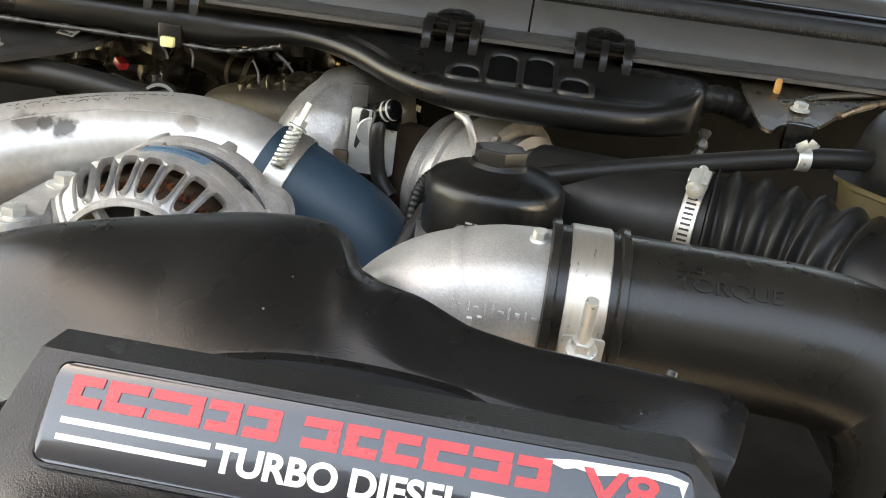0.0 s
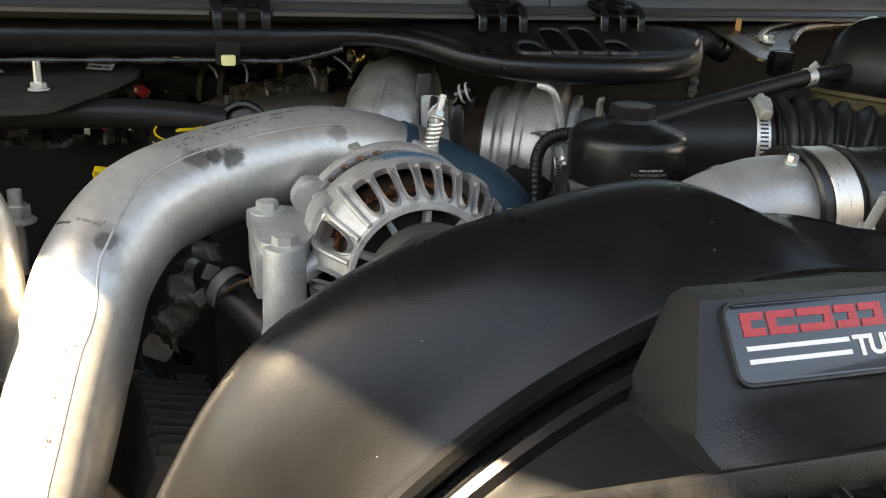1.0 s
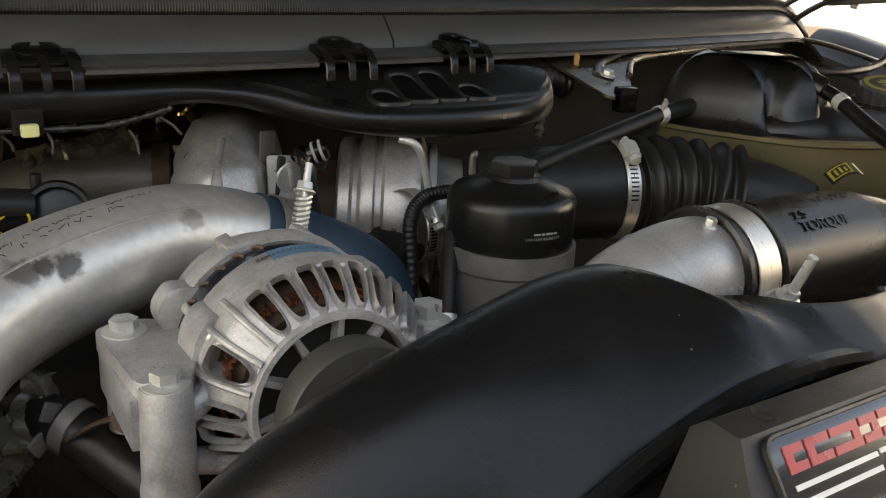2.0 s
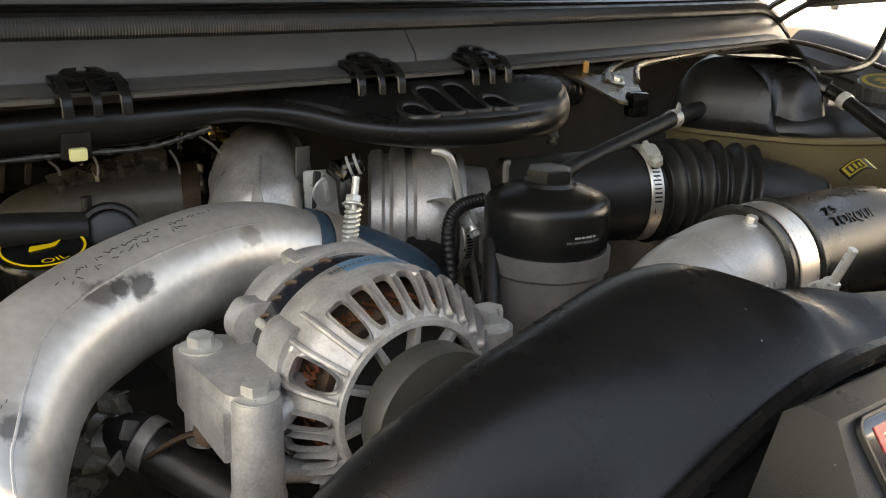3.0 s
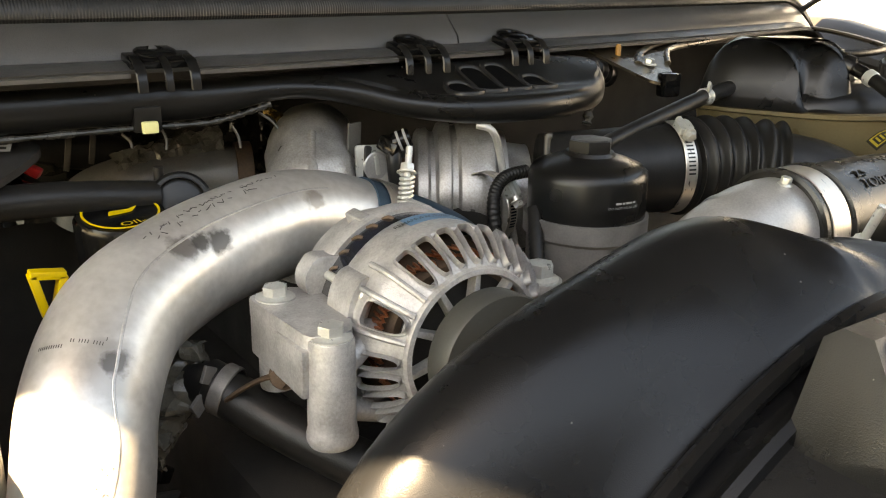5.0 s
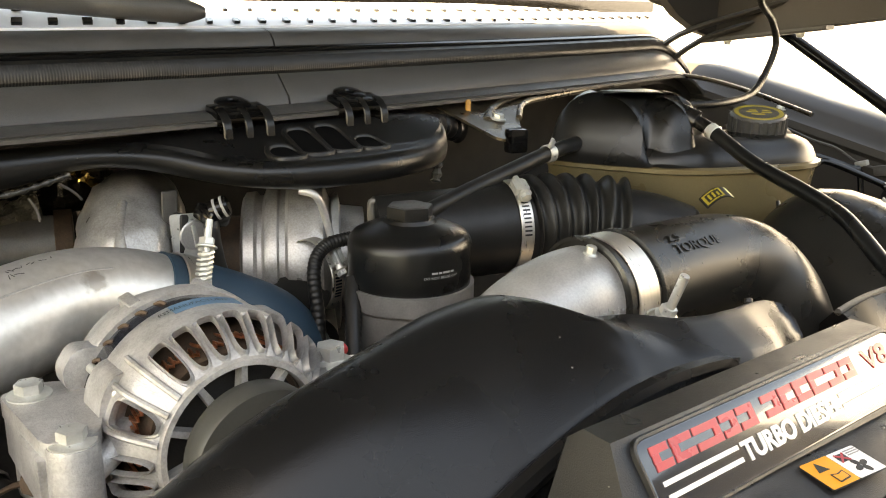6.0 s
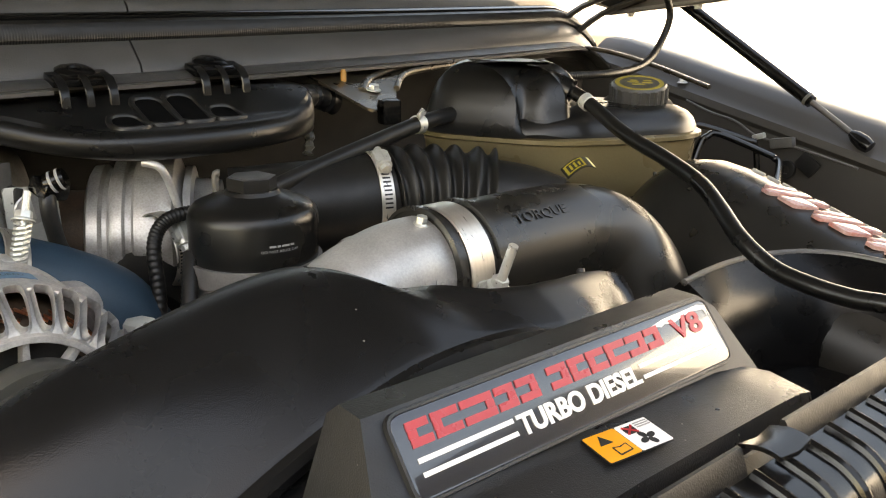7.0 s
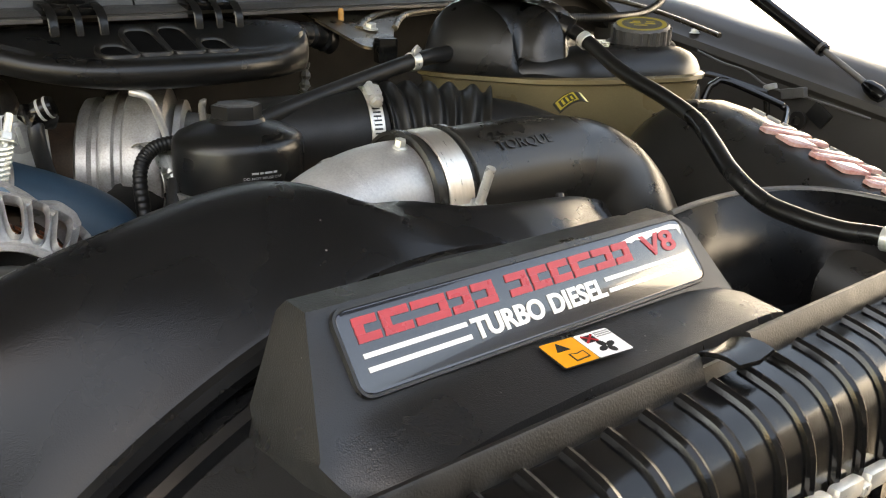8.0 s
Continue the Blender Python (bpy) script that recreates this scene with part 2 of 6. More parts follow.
def tube(points, radius, seg=20, steps=8, caps=True, smooth_path=True, squash=1.0):
    """A round bar or hose along a path; radius: one number, or a function of the share of the way."""
    p = spline(points, steps) if smooth_path else [Vector(q) for q in points]
    tang = [(p[min(i + 1, len(p) - 1)] - p[max(i - 1, 0)]).normalized() for i in range(len(p))]
    ref = Vector((0, 0, 1)) if abs(tang[0].z) < 0.9 else Vector((1, 0, 0))
    u = tang[0].cross(ref).normalized()
    rings = []
    for i, (q, t) in enumerate(zip(p, tang)):
        u = (u - t * u.dot(t)).normalized()
        v = t.cross(u)
        r = radius(i / (len(p) - 1)) if callable(radius) else radius
        rings.append([q + r * (math.cos(a) * u + squash * math.sin(a) * v) for a in (2 * math.pi * k / seg for k in range(seg))])
    return skin(bmesh.new(), rings, caps=caps)


def lathe(profile, at, axis=(0, 0, 1), seg=40, start=0.0, end=360.0, caps=True):
    """Turn (radius, height) pairs about an axis through at."""
    axis = Vector(axis).normalized()
    m = axis.to_track_quat("Z", "Y").to_matrix()
    full = end - start >= 360
    k = seg if full else seg + 1
    bm = bmesh.new()
    rings = []
    for r, h in profile:
        rings.append([Vector(at) + m @ Vector((r * math.cos(a), r * math.sin(a), h)) for a in (radians(start + (end - start) * i / seg) for i in range(k))])
    return skin(bm, rings, close_u=full, caps=caps and full)


def ring_band(r_in, r_out, h, at, axis=(0, 0, 1), seg=40, edge=0.0006):
    e = edge
    prof = [(r_in, 0), (r_out - e, 0), (r_out, e), (r_out, h - e), (r_out - e, h), (r_in, h), (r_in, 0)]
    return lathe(prof, at, axis, seg, caps=False)


def box(size, at, turn=(0, 0, 0), bevel=0.0015, seg=2):
    bm = bmesh.new()
    bmesh.ops.create_cube(bm, size=1)
    bmesh.ops.scale(bm, vec=size, verts=bm.verts)
    if bevel:
        bmesh.ops.bevel(bm, geom=bm.edges[:], offset=min(bevel, 0.45 * min(size)), segments=seg, affect="EDGES", profile=0.6)
    bmesh.ops.transform(bm, matrix=pose(*at, *turn), verts=bm.verts)
    return bm


def prism(outline, depth, m=None, bevel=0.0, seg=2):
    """A flat outline (x, y) given depth along z, laid by the matrix m; bevel rounds its upper rim."""
    bm = bmesh.new()
    low, high = [bm.verts.new((x, y, 0)) for x, y in outline], [bm.verts.new((x, y, depth)) for x, y in outline]
    k = len(outline)
    bm.faces.new(low[::-1])
    top = bm.faces.new(high)
    for i in range(k):
        bm.faces.new((low[i], low[(i + 1) % k], high[(i + 1) % k], high[i]))
    if bevel:
        bmesh.ops.bevel(bm, geom=list(top.edges), offset=bevel, segments=seg, affect="EDGES", profile=0.6)
    if m is not None:
        bmesh.ops.transform(bm, matrix=m, verts=bm.verts)
    return bm


def rounded(points, radius, seg=5):
    """An outline with its corners rounded."""
    out, n = [], len(points)
    for i in range(n):
        a, b, c = Vector(points[i - 1]), Vector(points[i]), Vector(points[(i + 1) % n])
        r = min(radius, 0.45 * (a - b).length, 0.45 * (c - b).length)
        p, q = b + (a - b).normalized() * r, b + (c - b).normalized() * r
        for s in range(seg + 1):
            t = s / seg
            out.append(tuple((1 - t) ** 2 * p + 2 * t * (1 - t) * b + t * t * q))
    return out


def inset(points, d):
    """The outline drawn in by d towards its middle (outlines that are about round)."""
    n, out = len(points), []
    for i in range(n):
        a, b, c = Vector(points[i - 1]), Vector(points[i]), Vector(points[(i + 1) % n])
        e, f = (b - a), (c - b)
        nn = Vector((-(e.y + f.y), e.x + f.x))
        out.append(tuple(b + nn.normalized() * d) if nn.length > 1e-9 else tuple(b))
    return out


def stack(levels):
    """A body from outlines (list of (x, y), z), skinned from below to the top."""
    return skin(bmesh.new(), [[Vector((x, y, z)) for x, y in o] for o, z in levels])


def frame_of(origin, x_dir, normal):
    """A matrix whose x runs along x_dir and whose z is the normal."""
    z = Vector(normal).normalized()
    x = Vector(x_dir)
    x = (x - z * x.dot(z)).normalized()
    y = z.cross(x)
    m = Matrix((x, y, z)).transposed().to_4x4()
    m.translation = origin
    return m


def lettering(text, height, m, mat, parent, name="lettering", depth=0.0002, width=None, bend=None, label="", bold=0.0):
    """Raised words in the built-in font, from the left foot of the line; bend bows the points."""
    cu = bpy.data.curves.new(name, "FONT")
    cu.body, cu.size, cu.extrude, cu.offset = text, height * 1.4, depth, bold * height
    ob = bpy.data.objects.new(name, cu)
    scene.collection.objects.link(ob)
    me = bpy.data.meshes.new_from_object(ob.evaluated_get(bpy.context.evaluated_depsgraph_get()))
    bpy.data.objects.remove(ob)
    bm = bmesh.new()
    bm.from_mesh(me)
    xs = [v.co.x for v in bm.verts]
    lo, hi = min(xs), max(xs)
    s = width / (hi - lo) if width else 1.0
    for v in bm.verts:
        v.co.x = (v.co.x - lo) * s
        if bend:
            v.co = bend(v.co)
    bmesh.ops.transform(bm, matrix=m, verts=bm.verts)
    return part(name, bm, mat, parent, label, smooth=False)


def hexagon(r, turn=0.0):
    return [(r * math.cos(radians(60 * i + turn)), r * math.sin(radians(60 * i + turn))) for i in range(6)]


def bolt_head(at, r, h, axis=(0, 0, 1), washer=1.35, turn=10):
    """A hexagon head with its flange."""
    ax = Vector(axis).normalized()
    m = frame_of(Vector(at), ax.orthogonal(), ax)
    b = prism(hexagon(r, turn), h, m @ Matrix.Translation((0, 0, h * 0.25)), bevel=r * 0.12)
    return join(lathe([(r * washer, 0), (r * washer, h * 0.15), (r * 1.05, h * 0.35)], at, axis, 24), b)


def worm_clamp(name, at, axis, r, width, screw_dir, parent, label=""):
    """A hose clamp: slotted band, screw housing and screw."""
    ax = Vector(axis).normalized()
    b = part(name, ring_band(r, r + 0.0012, width, Vector(at) - ax * width / 2, ax, 48), BAND, parent, label)
    d = Vector(screw_dir)
    d = (d - ax * d.dot(ax)).normalized()
    t = ax.cross(d)
    hp = Vector(at) + d * (r + 0.005)
    part("screw_housing", join(prism(rounded([(-0.008, -width * 0.55), (0.008, -width * 0.55), (0.008, width * 0.55), (-0.008, width * 0.55)], 0.002), 0.007, frame_of(hp - d * 0.004, t, d), bevel=0.002)), STEEL, b)
    part("screw", join(tube([hp - t * 0.012, hp + t * 0.012], 0.0035, 12, 1), bolt_head(hp + t * 0.012, 0.005, 0.005, t)), STEEL, b)
    for k in range(9):
        a = 0.35 + 0.085 * k
        q = math.cos(a) * d + math.sin(a) * t
        part("slot", slot_piece(Vector(at) + q * (r + 0.0013), ax, q, width * 0.55), BLACKINK, b)
    return b


def slot_piece(at, ax, out, w):
    m = frame_of(at, out.cross(ax), out)
    return prism([(-0.0008, -w / 2), (0.0008, -w / 2), (0.0008, w / 2), (-0.0008, w / 2)], 0.0003, m)


# ---- setting ----
def sheet(name, x0, x1, y0, y1, z0, z1, mat, label="", bevel=0.004):
    ob = part(name, box((x1 - x0, y1 - y0, z1 - z0), ((x0 + x1) / 2, (y0 + y1) / 2, (z0 + z1) / 2), bevel=bevel), mat)
    return tagged(ob, label, kind="structure")


bm = bmesh.new()
bmesh.ops.create_grid(bm, x_segments=8, y_segments=8, size=400)
tagged(part("ground", bm, GROUND), "pale concrete drive under the truck", "ground", kind="structure")


def cowl_y(x):
    return 0.797 + 0.095 * (x + 0.483) ** 2 if x < 0.86 else 0.797 + 0.095 * 1.343 ** 2 + 0.7 * (x - 0.86)


sheet("wall_firewall", -0.95, 0.95, 1.06, 1.10, 0.45, 1.22, DARK, "black steel firewall behind the engine")
sheet("wall_fender_left", -0.95, -0.90, -0.3, 1.06, 0.45, 1.12, DARK, "black inner fender wall")
sheet("floor", -0.90, 0.90, -0.2, 1.06, 0.45, 0.48, DARK, "dark underside of the engine bay")
# Added unseen wall: blocks front sky so the black plastics reflect dark.
sheet("wall_skyblock", -3.6, 4.0, -2.5, -2.35, 0.0, 2.6, BLOCKER, "unseen brown wall added to block the front sky", 0.01)
# Added reflector: a pale sunlit wall to brighten the right-hand parts.
sheet("wall_reflector", 4.0, 4.15, -2.5, 3.5, 0.0, 2.6, REFLECTOR, "pale wall added to bounce light in from the right", 0.01)
sheet("wall_front", -0.95, 0.95, -0.24, -0.2, 0.45, 1.05, DARK, "black radiator support panel")


def sweep_cowl(profile, x0, x1, n=60, ripple=0.0):
    """A strip along the bowed cowl line; profile: (back, z) pairs round its section."""
    rings = []
    for i in range(n + 1):
        x = x0 + (x1 - x0) * i / n
        m = sum(z for b, z in profile) / len(profile)
        drop = 0.05 * (max(0, x - 0.70) / 0.15) ** 2
        rings.append([Vector((x, cowl_y(x) + b - (ripple if i % 2 else 0), m - drop + (z - m) * (1 + (ripple * 60 if i % 2 else 0)))) for b, z in profile])
    return skin(bmesh.new(), rings)


cowl = thing("windscreen_trim", (0, 0.82, 1.25), "dark grey plastic windscreen cowl with rubber hood seal", "windscreen trim", kind="structure")
part("lip", sweep_cowl([(-0.016, 1.2505), (-0.018, 1.2535), (-0.010, 1.2570), (0.004, 1.259), (0.010, 1.256), (0.010, 1.2505)], -1.0, 0.85), COWL, cowl)
for xa, xb in ((-1.0, -0.0105), (-0.0085, 0.85)):
    part("face", sweep_cowl([(0.004, 1.258), (0.006, 1.266), (0.026, 1.286), (0.034, 1.288), (0.034, 1.262)], xa, xb), COWL, cowl)
part("seal", sweep_cowl([(0.028, 1.284), (0.024, 1.289), (0.024, 1.295), (0.029, 1.3025), (0.038, 1.305), (0.046, 1.302), (0.046, 1.284)], -1.0, 0.85, 1500, 0.0004), RUBBER, cowl, "ribbed black rubber seal")
part("rail", sweep_cowl([(0.040, 1.304), (0.039, 1.308), (0.044, 1.311), (0.050, 1.311), (0.052, 1.304)], -1.0, 0.85), GLOSS, cowl)
for xa, xb in ((-0.95, -0.345), (-0.29, -0.10), (-0.048, 0.032), (0.085, 0.40), (0.402, 0.74)):
    part("lip_edge", sweep_cowl([(-0.0205, 1.2480), (-0.0210, 1.2512), (-0.0150, 1.2522), (-0.0120, 1.2480)], xa, xb, 24), GREYCAST, cowl, "pale metal edge strip")
part("backing", sweep_cowl([(0.012, 1.236), (0.012, 1.258), (0.030, 1.282), (0.048, 1.304), (0.07, 1.322), (0.09, 1.322), (0.09, 1.236)], -1.0, 0.85), DARK, cowl)
for xa, xb in ((-1.0, -0.001), (0.001, 0.85)):
    part("upper_face", sweep_cowl([(0.046, 1.308), (0.049, 1.316), (0.056, 1.3235), (0.068, 1.3268), (0.080, 1.3268), (0.080, 1.308)], xa, xb), COWL, cowl)
part("grille_panel", sweep_cowl([(0.080, 1.322), (0.080, 1.329), (0.200, 1.352), (0.205, 1.345)], -1.0, 0.85), SUNLIT, cowl, "plastic grille painted pale as if sunlit")
# Unseen panel added to stop sun leaking in behind the grille.
part("light_leak_panel", sweep_cowl([(0.19, 1.340), (0.19, 1.200), (0.30, 1.200), (0.30, 1.340)], -1.0, 0.85), DARK, cowl)
slat_rng = random.Random(5)
for i in range(56):
    for row in (0, 1):
        x = -0.86 + 0.030 * i + 0.015 * row
        k = (0.9 if x < -0.1 else 0.6) * (0.8 + 0.35 * slat_rng.random())
        m = frame_of(Vector((x, cowl_y(x) + 0.088 + 0.055 * row, 1.3309 + 0.0105 * row)), (1, 0, 0), (0, -0.19, 1))
        part("grille_slat", prism([(k * px, k * py) for px, py in rounded([(-0.004, 0), (0.007, 0), (0.013, 0.022), (0.002, 0.022)], 0.002, 2)], 0.003, m), GLOSS, cowl)
wiper = thing("wiper_arm", (-0.02, 0.93, 1.35), "dark grey windscreen wiper arm lying on the grille", "wiper")
part("arm", tube([(-0.30, 0.965, 1.362), (-0.20, 0.935, 1.353), (-0.155, 0.920, 1.349), (-0.12, 0.900, 1.346), (-0.062, 0.886, 1.342)], lambda q: 0.012 if q < 0.9 else 0.012 - 0.07 * (q - 0.9), 18, 8), COWL, wiper)
part("foot", lathe([(0.018, 1.325), (0.018, 1.362), (0.013, 1.368), (0.0, 1.369)], (-0.30, 0.965, 0), seg=24), COWL, wiper)
sheet("windshield", -0.85, 0.85, 1.075, 1.085, 1.34, 1.36, GLOSS, "dark lower edge of the windscreen")

# hood, propped open over the bay
HINGE, RISE = Vector((0, 0.98, 1.33)), 43.0


def hood_at(x, s, d=0.0):
    return HINGE + Vector((x, -s * math.cos(radians(RISE)) - d * math.sin(radians(RISE)), s * math.sin(radians(RISE)) - d * math.cos(radians(RISE))))


hood = thing("hood", (0, 0.98, 1.33), "open dark painted truck hood, underside seen", "car hood")
bm = bmesh.new()
# Left edge is out of view and set wide to place its shadow.
outline = rounded([(-0.975, 0.06), (0.62, 0.06), (0.72, 0.03), (0.82, 0.02), (0.82, 1.60), (-0.975, 1.60)], 0.03)
bm = skin(bm, [[hood_at(x, s, d) for x, s in outline] for d in (0.0, -0.02)])
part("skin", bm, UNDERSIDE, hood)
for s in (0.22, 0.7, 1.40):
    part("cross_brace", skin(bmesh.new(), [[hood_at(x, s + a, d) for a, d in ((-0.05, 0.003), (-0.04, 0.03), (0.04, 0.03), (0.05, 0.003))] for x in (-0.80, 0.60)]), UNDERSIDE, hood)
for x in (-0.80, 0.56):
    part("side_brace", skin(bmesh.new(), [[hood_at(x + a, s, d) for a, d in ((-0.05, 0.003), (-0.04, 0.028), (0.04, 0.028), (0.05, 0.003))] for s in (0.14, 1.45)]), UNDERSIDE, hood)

rings = []
for i in range(13):
    y = 0.965 - 0.64 * i / 12
    bx = 0.790 + 0.2 * max(0.0, y - 0.725)
    top = min(hood_at(0, (0.98 - y) / math.cos(radians(RISE))).z, 1.46 + 0.2 * (0.875 - y))
    low = 1.303 + 0.115 * (0.95 - y) + 0.06 * (0.95 - y) ** 2
    rings.append([Vector((bx + a, y, z)) for a, z in ((0.0, low), (0.010, low - 0.004), (0.022, low), (0.025, max(top, low + 0.01)), (0.0, max(top, low + 0.01)))])
part("side_flange", skin(bmesh.new(), rings), PAINT, hood)
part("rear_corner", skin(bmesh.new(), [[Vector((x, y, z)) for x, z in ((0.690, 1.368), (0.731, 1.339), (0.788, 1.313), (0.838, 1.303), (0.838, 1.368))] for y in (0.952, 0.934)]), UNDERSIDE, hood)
strip = skin(bmesh.new(), [[Vector((0.783 + 0.22 * (y - 0.725) + a, y, 1.330 - 0.125 * (y - 0.725) + h)) for a, h in ((-0.012, -0.004), (-0.010, -0.0065), (0.008, -0.0065), (0.010, -0.004), (0.010, 0.0), (-0.012, 0.0))] for y in (0.715, 0.722, 0.80, 0.88, 0.945, 0.952)])
part("hinge_plate", strip, GREYCAST, hood, "pale steel hinge plate")
for y in (0.765, 0.905):
    part("hinge_bolt", bolt_head((0.783 + 0.22 * (y - 0.725), y, 1.3235 - 0.125 * (y - 0.725)), 0.006, 0.005, (0, 0, -1)), STEEL, hood)

# fender on the far side
fender = thing("fender", (0.86, 0.5, 1.1), "dark grey painted front fender with inner flange", "car fender")
rings = []
for i in range(25):
    y = 1.05 - 1.15 * i / 24
    z = 1.247 - 0.20 * (0.97 - y) if y < 0.97 else 1.247
    rings.append([Vector((0.80 + a, y, z + h)) for a, h in ((0.030, -0.032), (0.034, -0.022), (0.050, -0.015), (0.060, -0.002), (0.078, 0.010), (0.105, 0.013), (0.18, 0.0), (0.28, -0.04), (0.36, -0.12), (0.40, -0.45), (0.37, -0.45), (0.10, -0.06), (0.045, -0.05))])
part("wing", skin(bmesh.new(), rings), PAINT, fender)
rings = []
for i in range(13):
    y = 1.0 - 1.1 * i / 12
    z = 1.247 - 0.20 * max(0, 0.97 - y)
    rings.append([Vector((0.838, y, z - 0.028)), Vector((0.846, y, z - 0.024)), Vector((0.845, y, 0.5)), Vector((0.835, y, 0.5)), Vector((0.828, y, z - 0.09))])
part("inner_wall", skin(bmesh.new(), rings), PAINT, fender)
part("flange_bolt", bolt_head((0.845, 0.814, 1.2005), 0.006, 0.005, (0, 0, 1)), STEEL, fender)

def table(rows, x):
    if x <= rows[0][0]:
        return rows[0][1]
    for (a, b), (c, d) in zip(rows, rows[1:]):
        if x <= c:
            return b + (d - b) * (x - a) / (c - a)
    return rows[-1][1]


def eased(rows, x, d):
    return sum(table(rows, x + d * k / 3) for k in range(-3, 4)) / 7


# ---- wiring and air duct under the cowl ----
duct = thing("air_duct", (0, 0.77, 1.20), "satin black plastic air duct clipped along the cowl", "duct")


def duct_front(x):
    """Front line of the duct, eased over its bends."""
    return sum(duct_line(x + 0.007 * k) for k in range(-3, 4)) / 7 if x < 0.125 else duct_line(x)


def duct_line(x):
    pts = [(-1.0, 0.80), (-0.30, 0.798), (-0.22, 0.793), (-0.16, 0.775), (-0.115, 0.745), (-0.075, 0.722), (-0.03, 0.712), (0.02, 0.711), (0.07, 0.720), (0.115, 0.741), (0.14, 0.765), (0.152, 0.795), (0.156, 0.835)]
    for (a, b), (c, d) in zip(pts, pts[1:]):
        if a <= x <= c:
            t = (x - a) / (c - a)
            return b + (d - b) * t
    return pts[-1][1]


UNDER = [(-1.0, 1.207), (-0.274, 1.208), (-0.24, 1.216), (-0.21, 1.222), (-0.185, 1.2205), (-0.16, 1.216), (-0.117, 1.204), (-0.06, 1.197), (0.16, 1.197)]


def duct_wide(x):
    return min(1.0, max(0.0, (0.80 - duct_front(x)) / 0.07))


def duct_top(x, y):
    """Height of the duct's upper side: flat along the front, then rising to the cowl."""
    w = duct_wide(x)
    rise = min(1.0, max(0.0, (y - 0.752) / 0.050))
    return (1.236 * (1 - w) + 1.2225 * w) + (0.004 + 0.018 * w) * rise


rings = []
for i in range(171):
    x = -1.0 + 1.156 * i / 170
    f, w = duct_front(x), duct_wide(x)
    low = eased(UNDER, x, 0.02)
    top = duct_top(x, f)
    half, mid = (top - low) / 2, (top + low) / 2
    rim = [(f + 0.022, low)]
    for k in range(11):
        q = radians(-80 + 16.4 * k)
        rim.append((f + 0.0115 * (1 - math.cos(q)), mid + half * math.sin(q)))
    for y in [0.0135 + 0.0042 * n for n in range(21)]:
        yy = f + 0.0125 + (y - 0.0125) * (0.4 + 0.6 * w)
        rim.append((yy, duct_top(x, yy)))
    back = 0.85 + 0.08 * max(0, x)
    rim += [(back, duct_top(x, back)), (back + 0.004, low)]
    rings.append([Vector((x, y, z)) for y, z in rim])
part("body", skin(bmesh.new(), rings), SATIN, duct)
for i, (y0, y1) in enumerate(((0.737, 0.765), (0.741, 0.788), (0.742, 0.790), (0.740, 0.768))):
    x, ln = -0.055 + 0.0305 * i, y1 - y0
    o = rounded([(-0.0118, -ln / 2), (0.0118, -ln / 2), (0.0118, ln / 2), (-0.0118, ln / 2)], 0.0112, 6)
    o = [(x + px - 0.03 * py, (y0 + y1) / 2 + py) for px, py in o]
    up = 0.0002 * (i % 2)
    rim = [[Vector((px, py, duct_top(px, py) + h + up)) for px, py in inset(o, d)] for d, h in ((-0.0050, -0.002), (-0.0049, 0.0020), (-0.0042, 0.0030), (-0.0010, 0.0031), (-0.0002, 0.0024), (0.0006, -0.0010))]
    part("slot_rim", skin(bmesh.new(), rim, caps=False), WORN, duct)
    # Black patch on the duct's skin stands in for the slot's dark depth.
    part("slot_dark_patch", skin(bmesh.new(), [[Vector((px, py, duct_top(px, py) + 0.0012)) for px, py in inset(o, d)] for d in (0.0003, 0.003, 0.006, 0.009, 0.0108)]), SLOTDARK, duct)
part("end_wrap", tube([(0.152, 0.800, 1.168), (0.156, 0.802, 1.182), (0.158, 0.806, 1.200)], lambda s: 0.005 + 0.0015 * math.sin(s * 23), 7, 6), FOIL, duct, "crumpled glossy tape")
part("end_hose", tube([(0.14, 0.80, 1.226), (0.17, 0.815, 1.226), (0.20, 0.82, 1.216)], lambda s: 0.012 + 0.001 * math.sin(s * 40), 16), RUBBER, duct)
part("edge_strip", tube([(-0.62, 0.801, 1.205), (-0.45, 0.801, 1.2055), (-0.345, 0.802, 1.206), (-0.28, 0.800, 1.206), (-0.25, 0.799, 1.211), (-0.225, 0.797, 1.218)], lambda q: 0.0026 + 0.0006 * math.sin(q * 90), 10, 14), WRINKLED, duct, "creased foil strip")


def cowl_clip(x, y, z):
    c = thing("cowl_clip", (x, y, z), "black plastic push clip with three prongs", "clip", "clips along the cowl")
    part("head", lathe([(0.0165, -0.004), (0.0165, 0.0015), (0.0135, 0.003), (0.0065, 0.0032), (0.005, 0.0015), (0.0, 0.0015)], (x, y, z), (0, -0.25, 1), 28), GLOSS, c)
    part("base", box((0.052, 0.024, 0.007), (x, y - 0.010, z - 0.005), (14, 0, 0), 0.002), GLOSS, c)
    for k in (-1, 0, 1):
        line = ((-0.016, -0.0035), (-0.024, -0.0060), (-0.0295, -0.0110), (-0.0315, -0.0170), (-0.032, -0.0250))
        wide = 0.0042 if k else 0.0034
        rings = [[Vector((x + 0.0205 * k + a, y + dy + b, z + dz + b)) for a, b in ((-wide, 0), (-wide * 0.8, -0.0015), (wide * 0.8, -0.0015), (wide, 0), (wide * 0.8, 0.0025), (-wide * 0.8, 0.0025))] for dy, dz in line]
        part("prong", skin(bmesh.new(), rings), SATIN, c)
    return c


cowl_clip(-0.318, 0.803, 1.264)
cowl_clip(-0.074, 0.812, 1.264)
cowl_clip(0.058, 0.822, 1.265)

# ---- fan shroud with emblem housing ----
CX, CZ = -0.0075, 0.7645
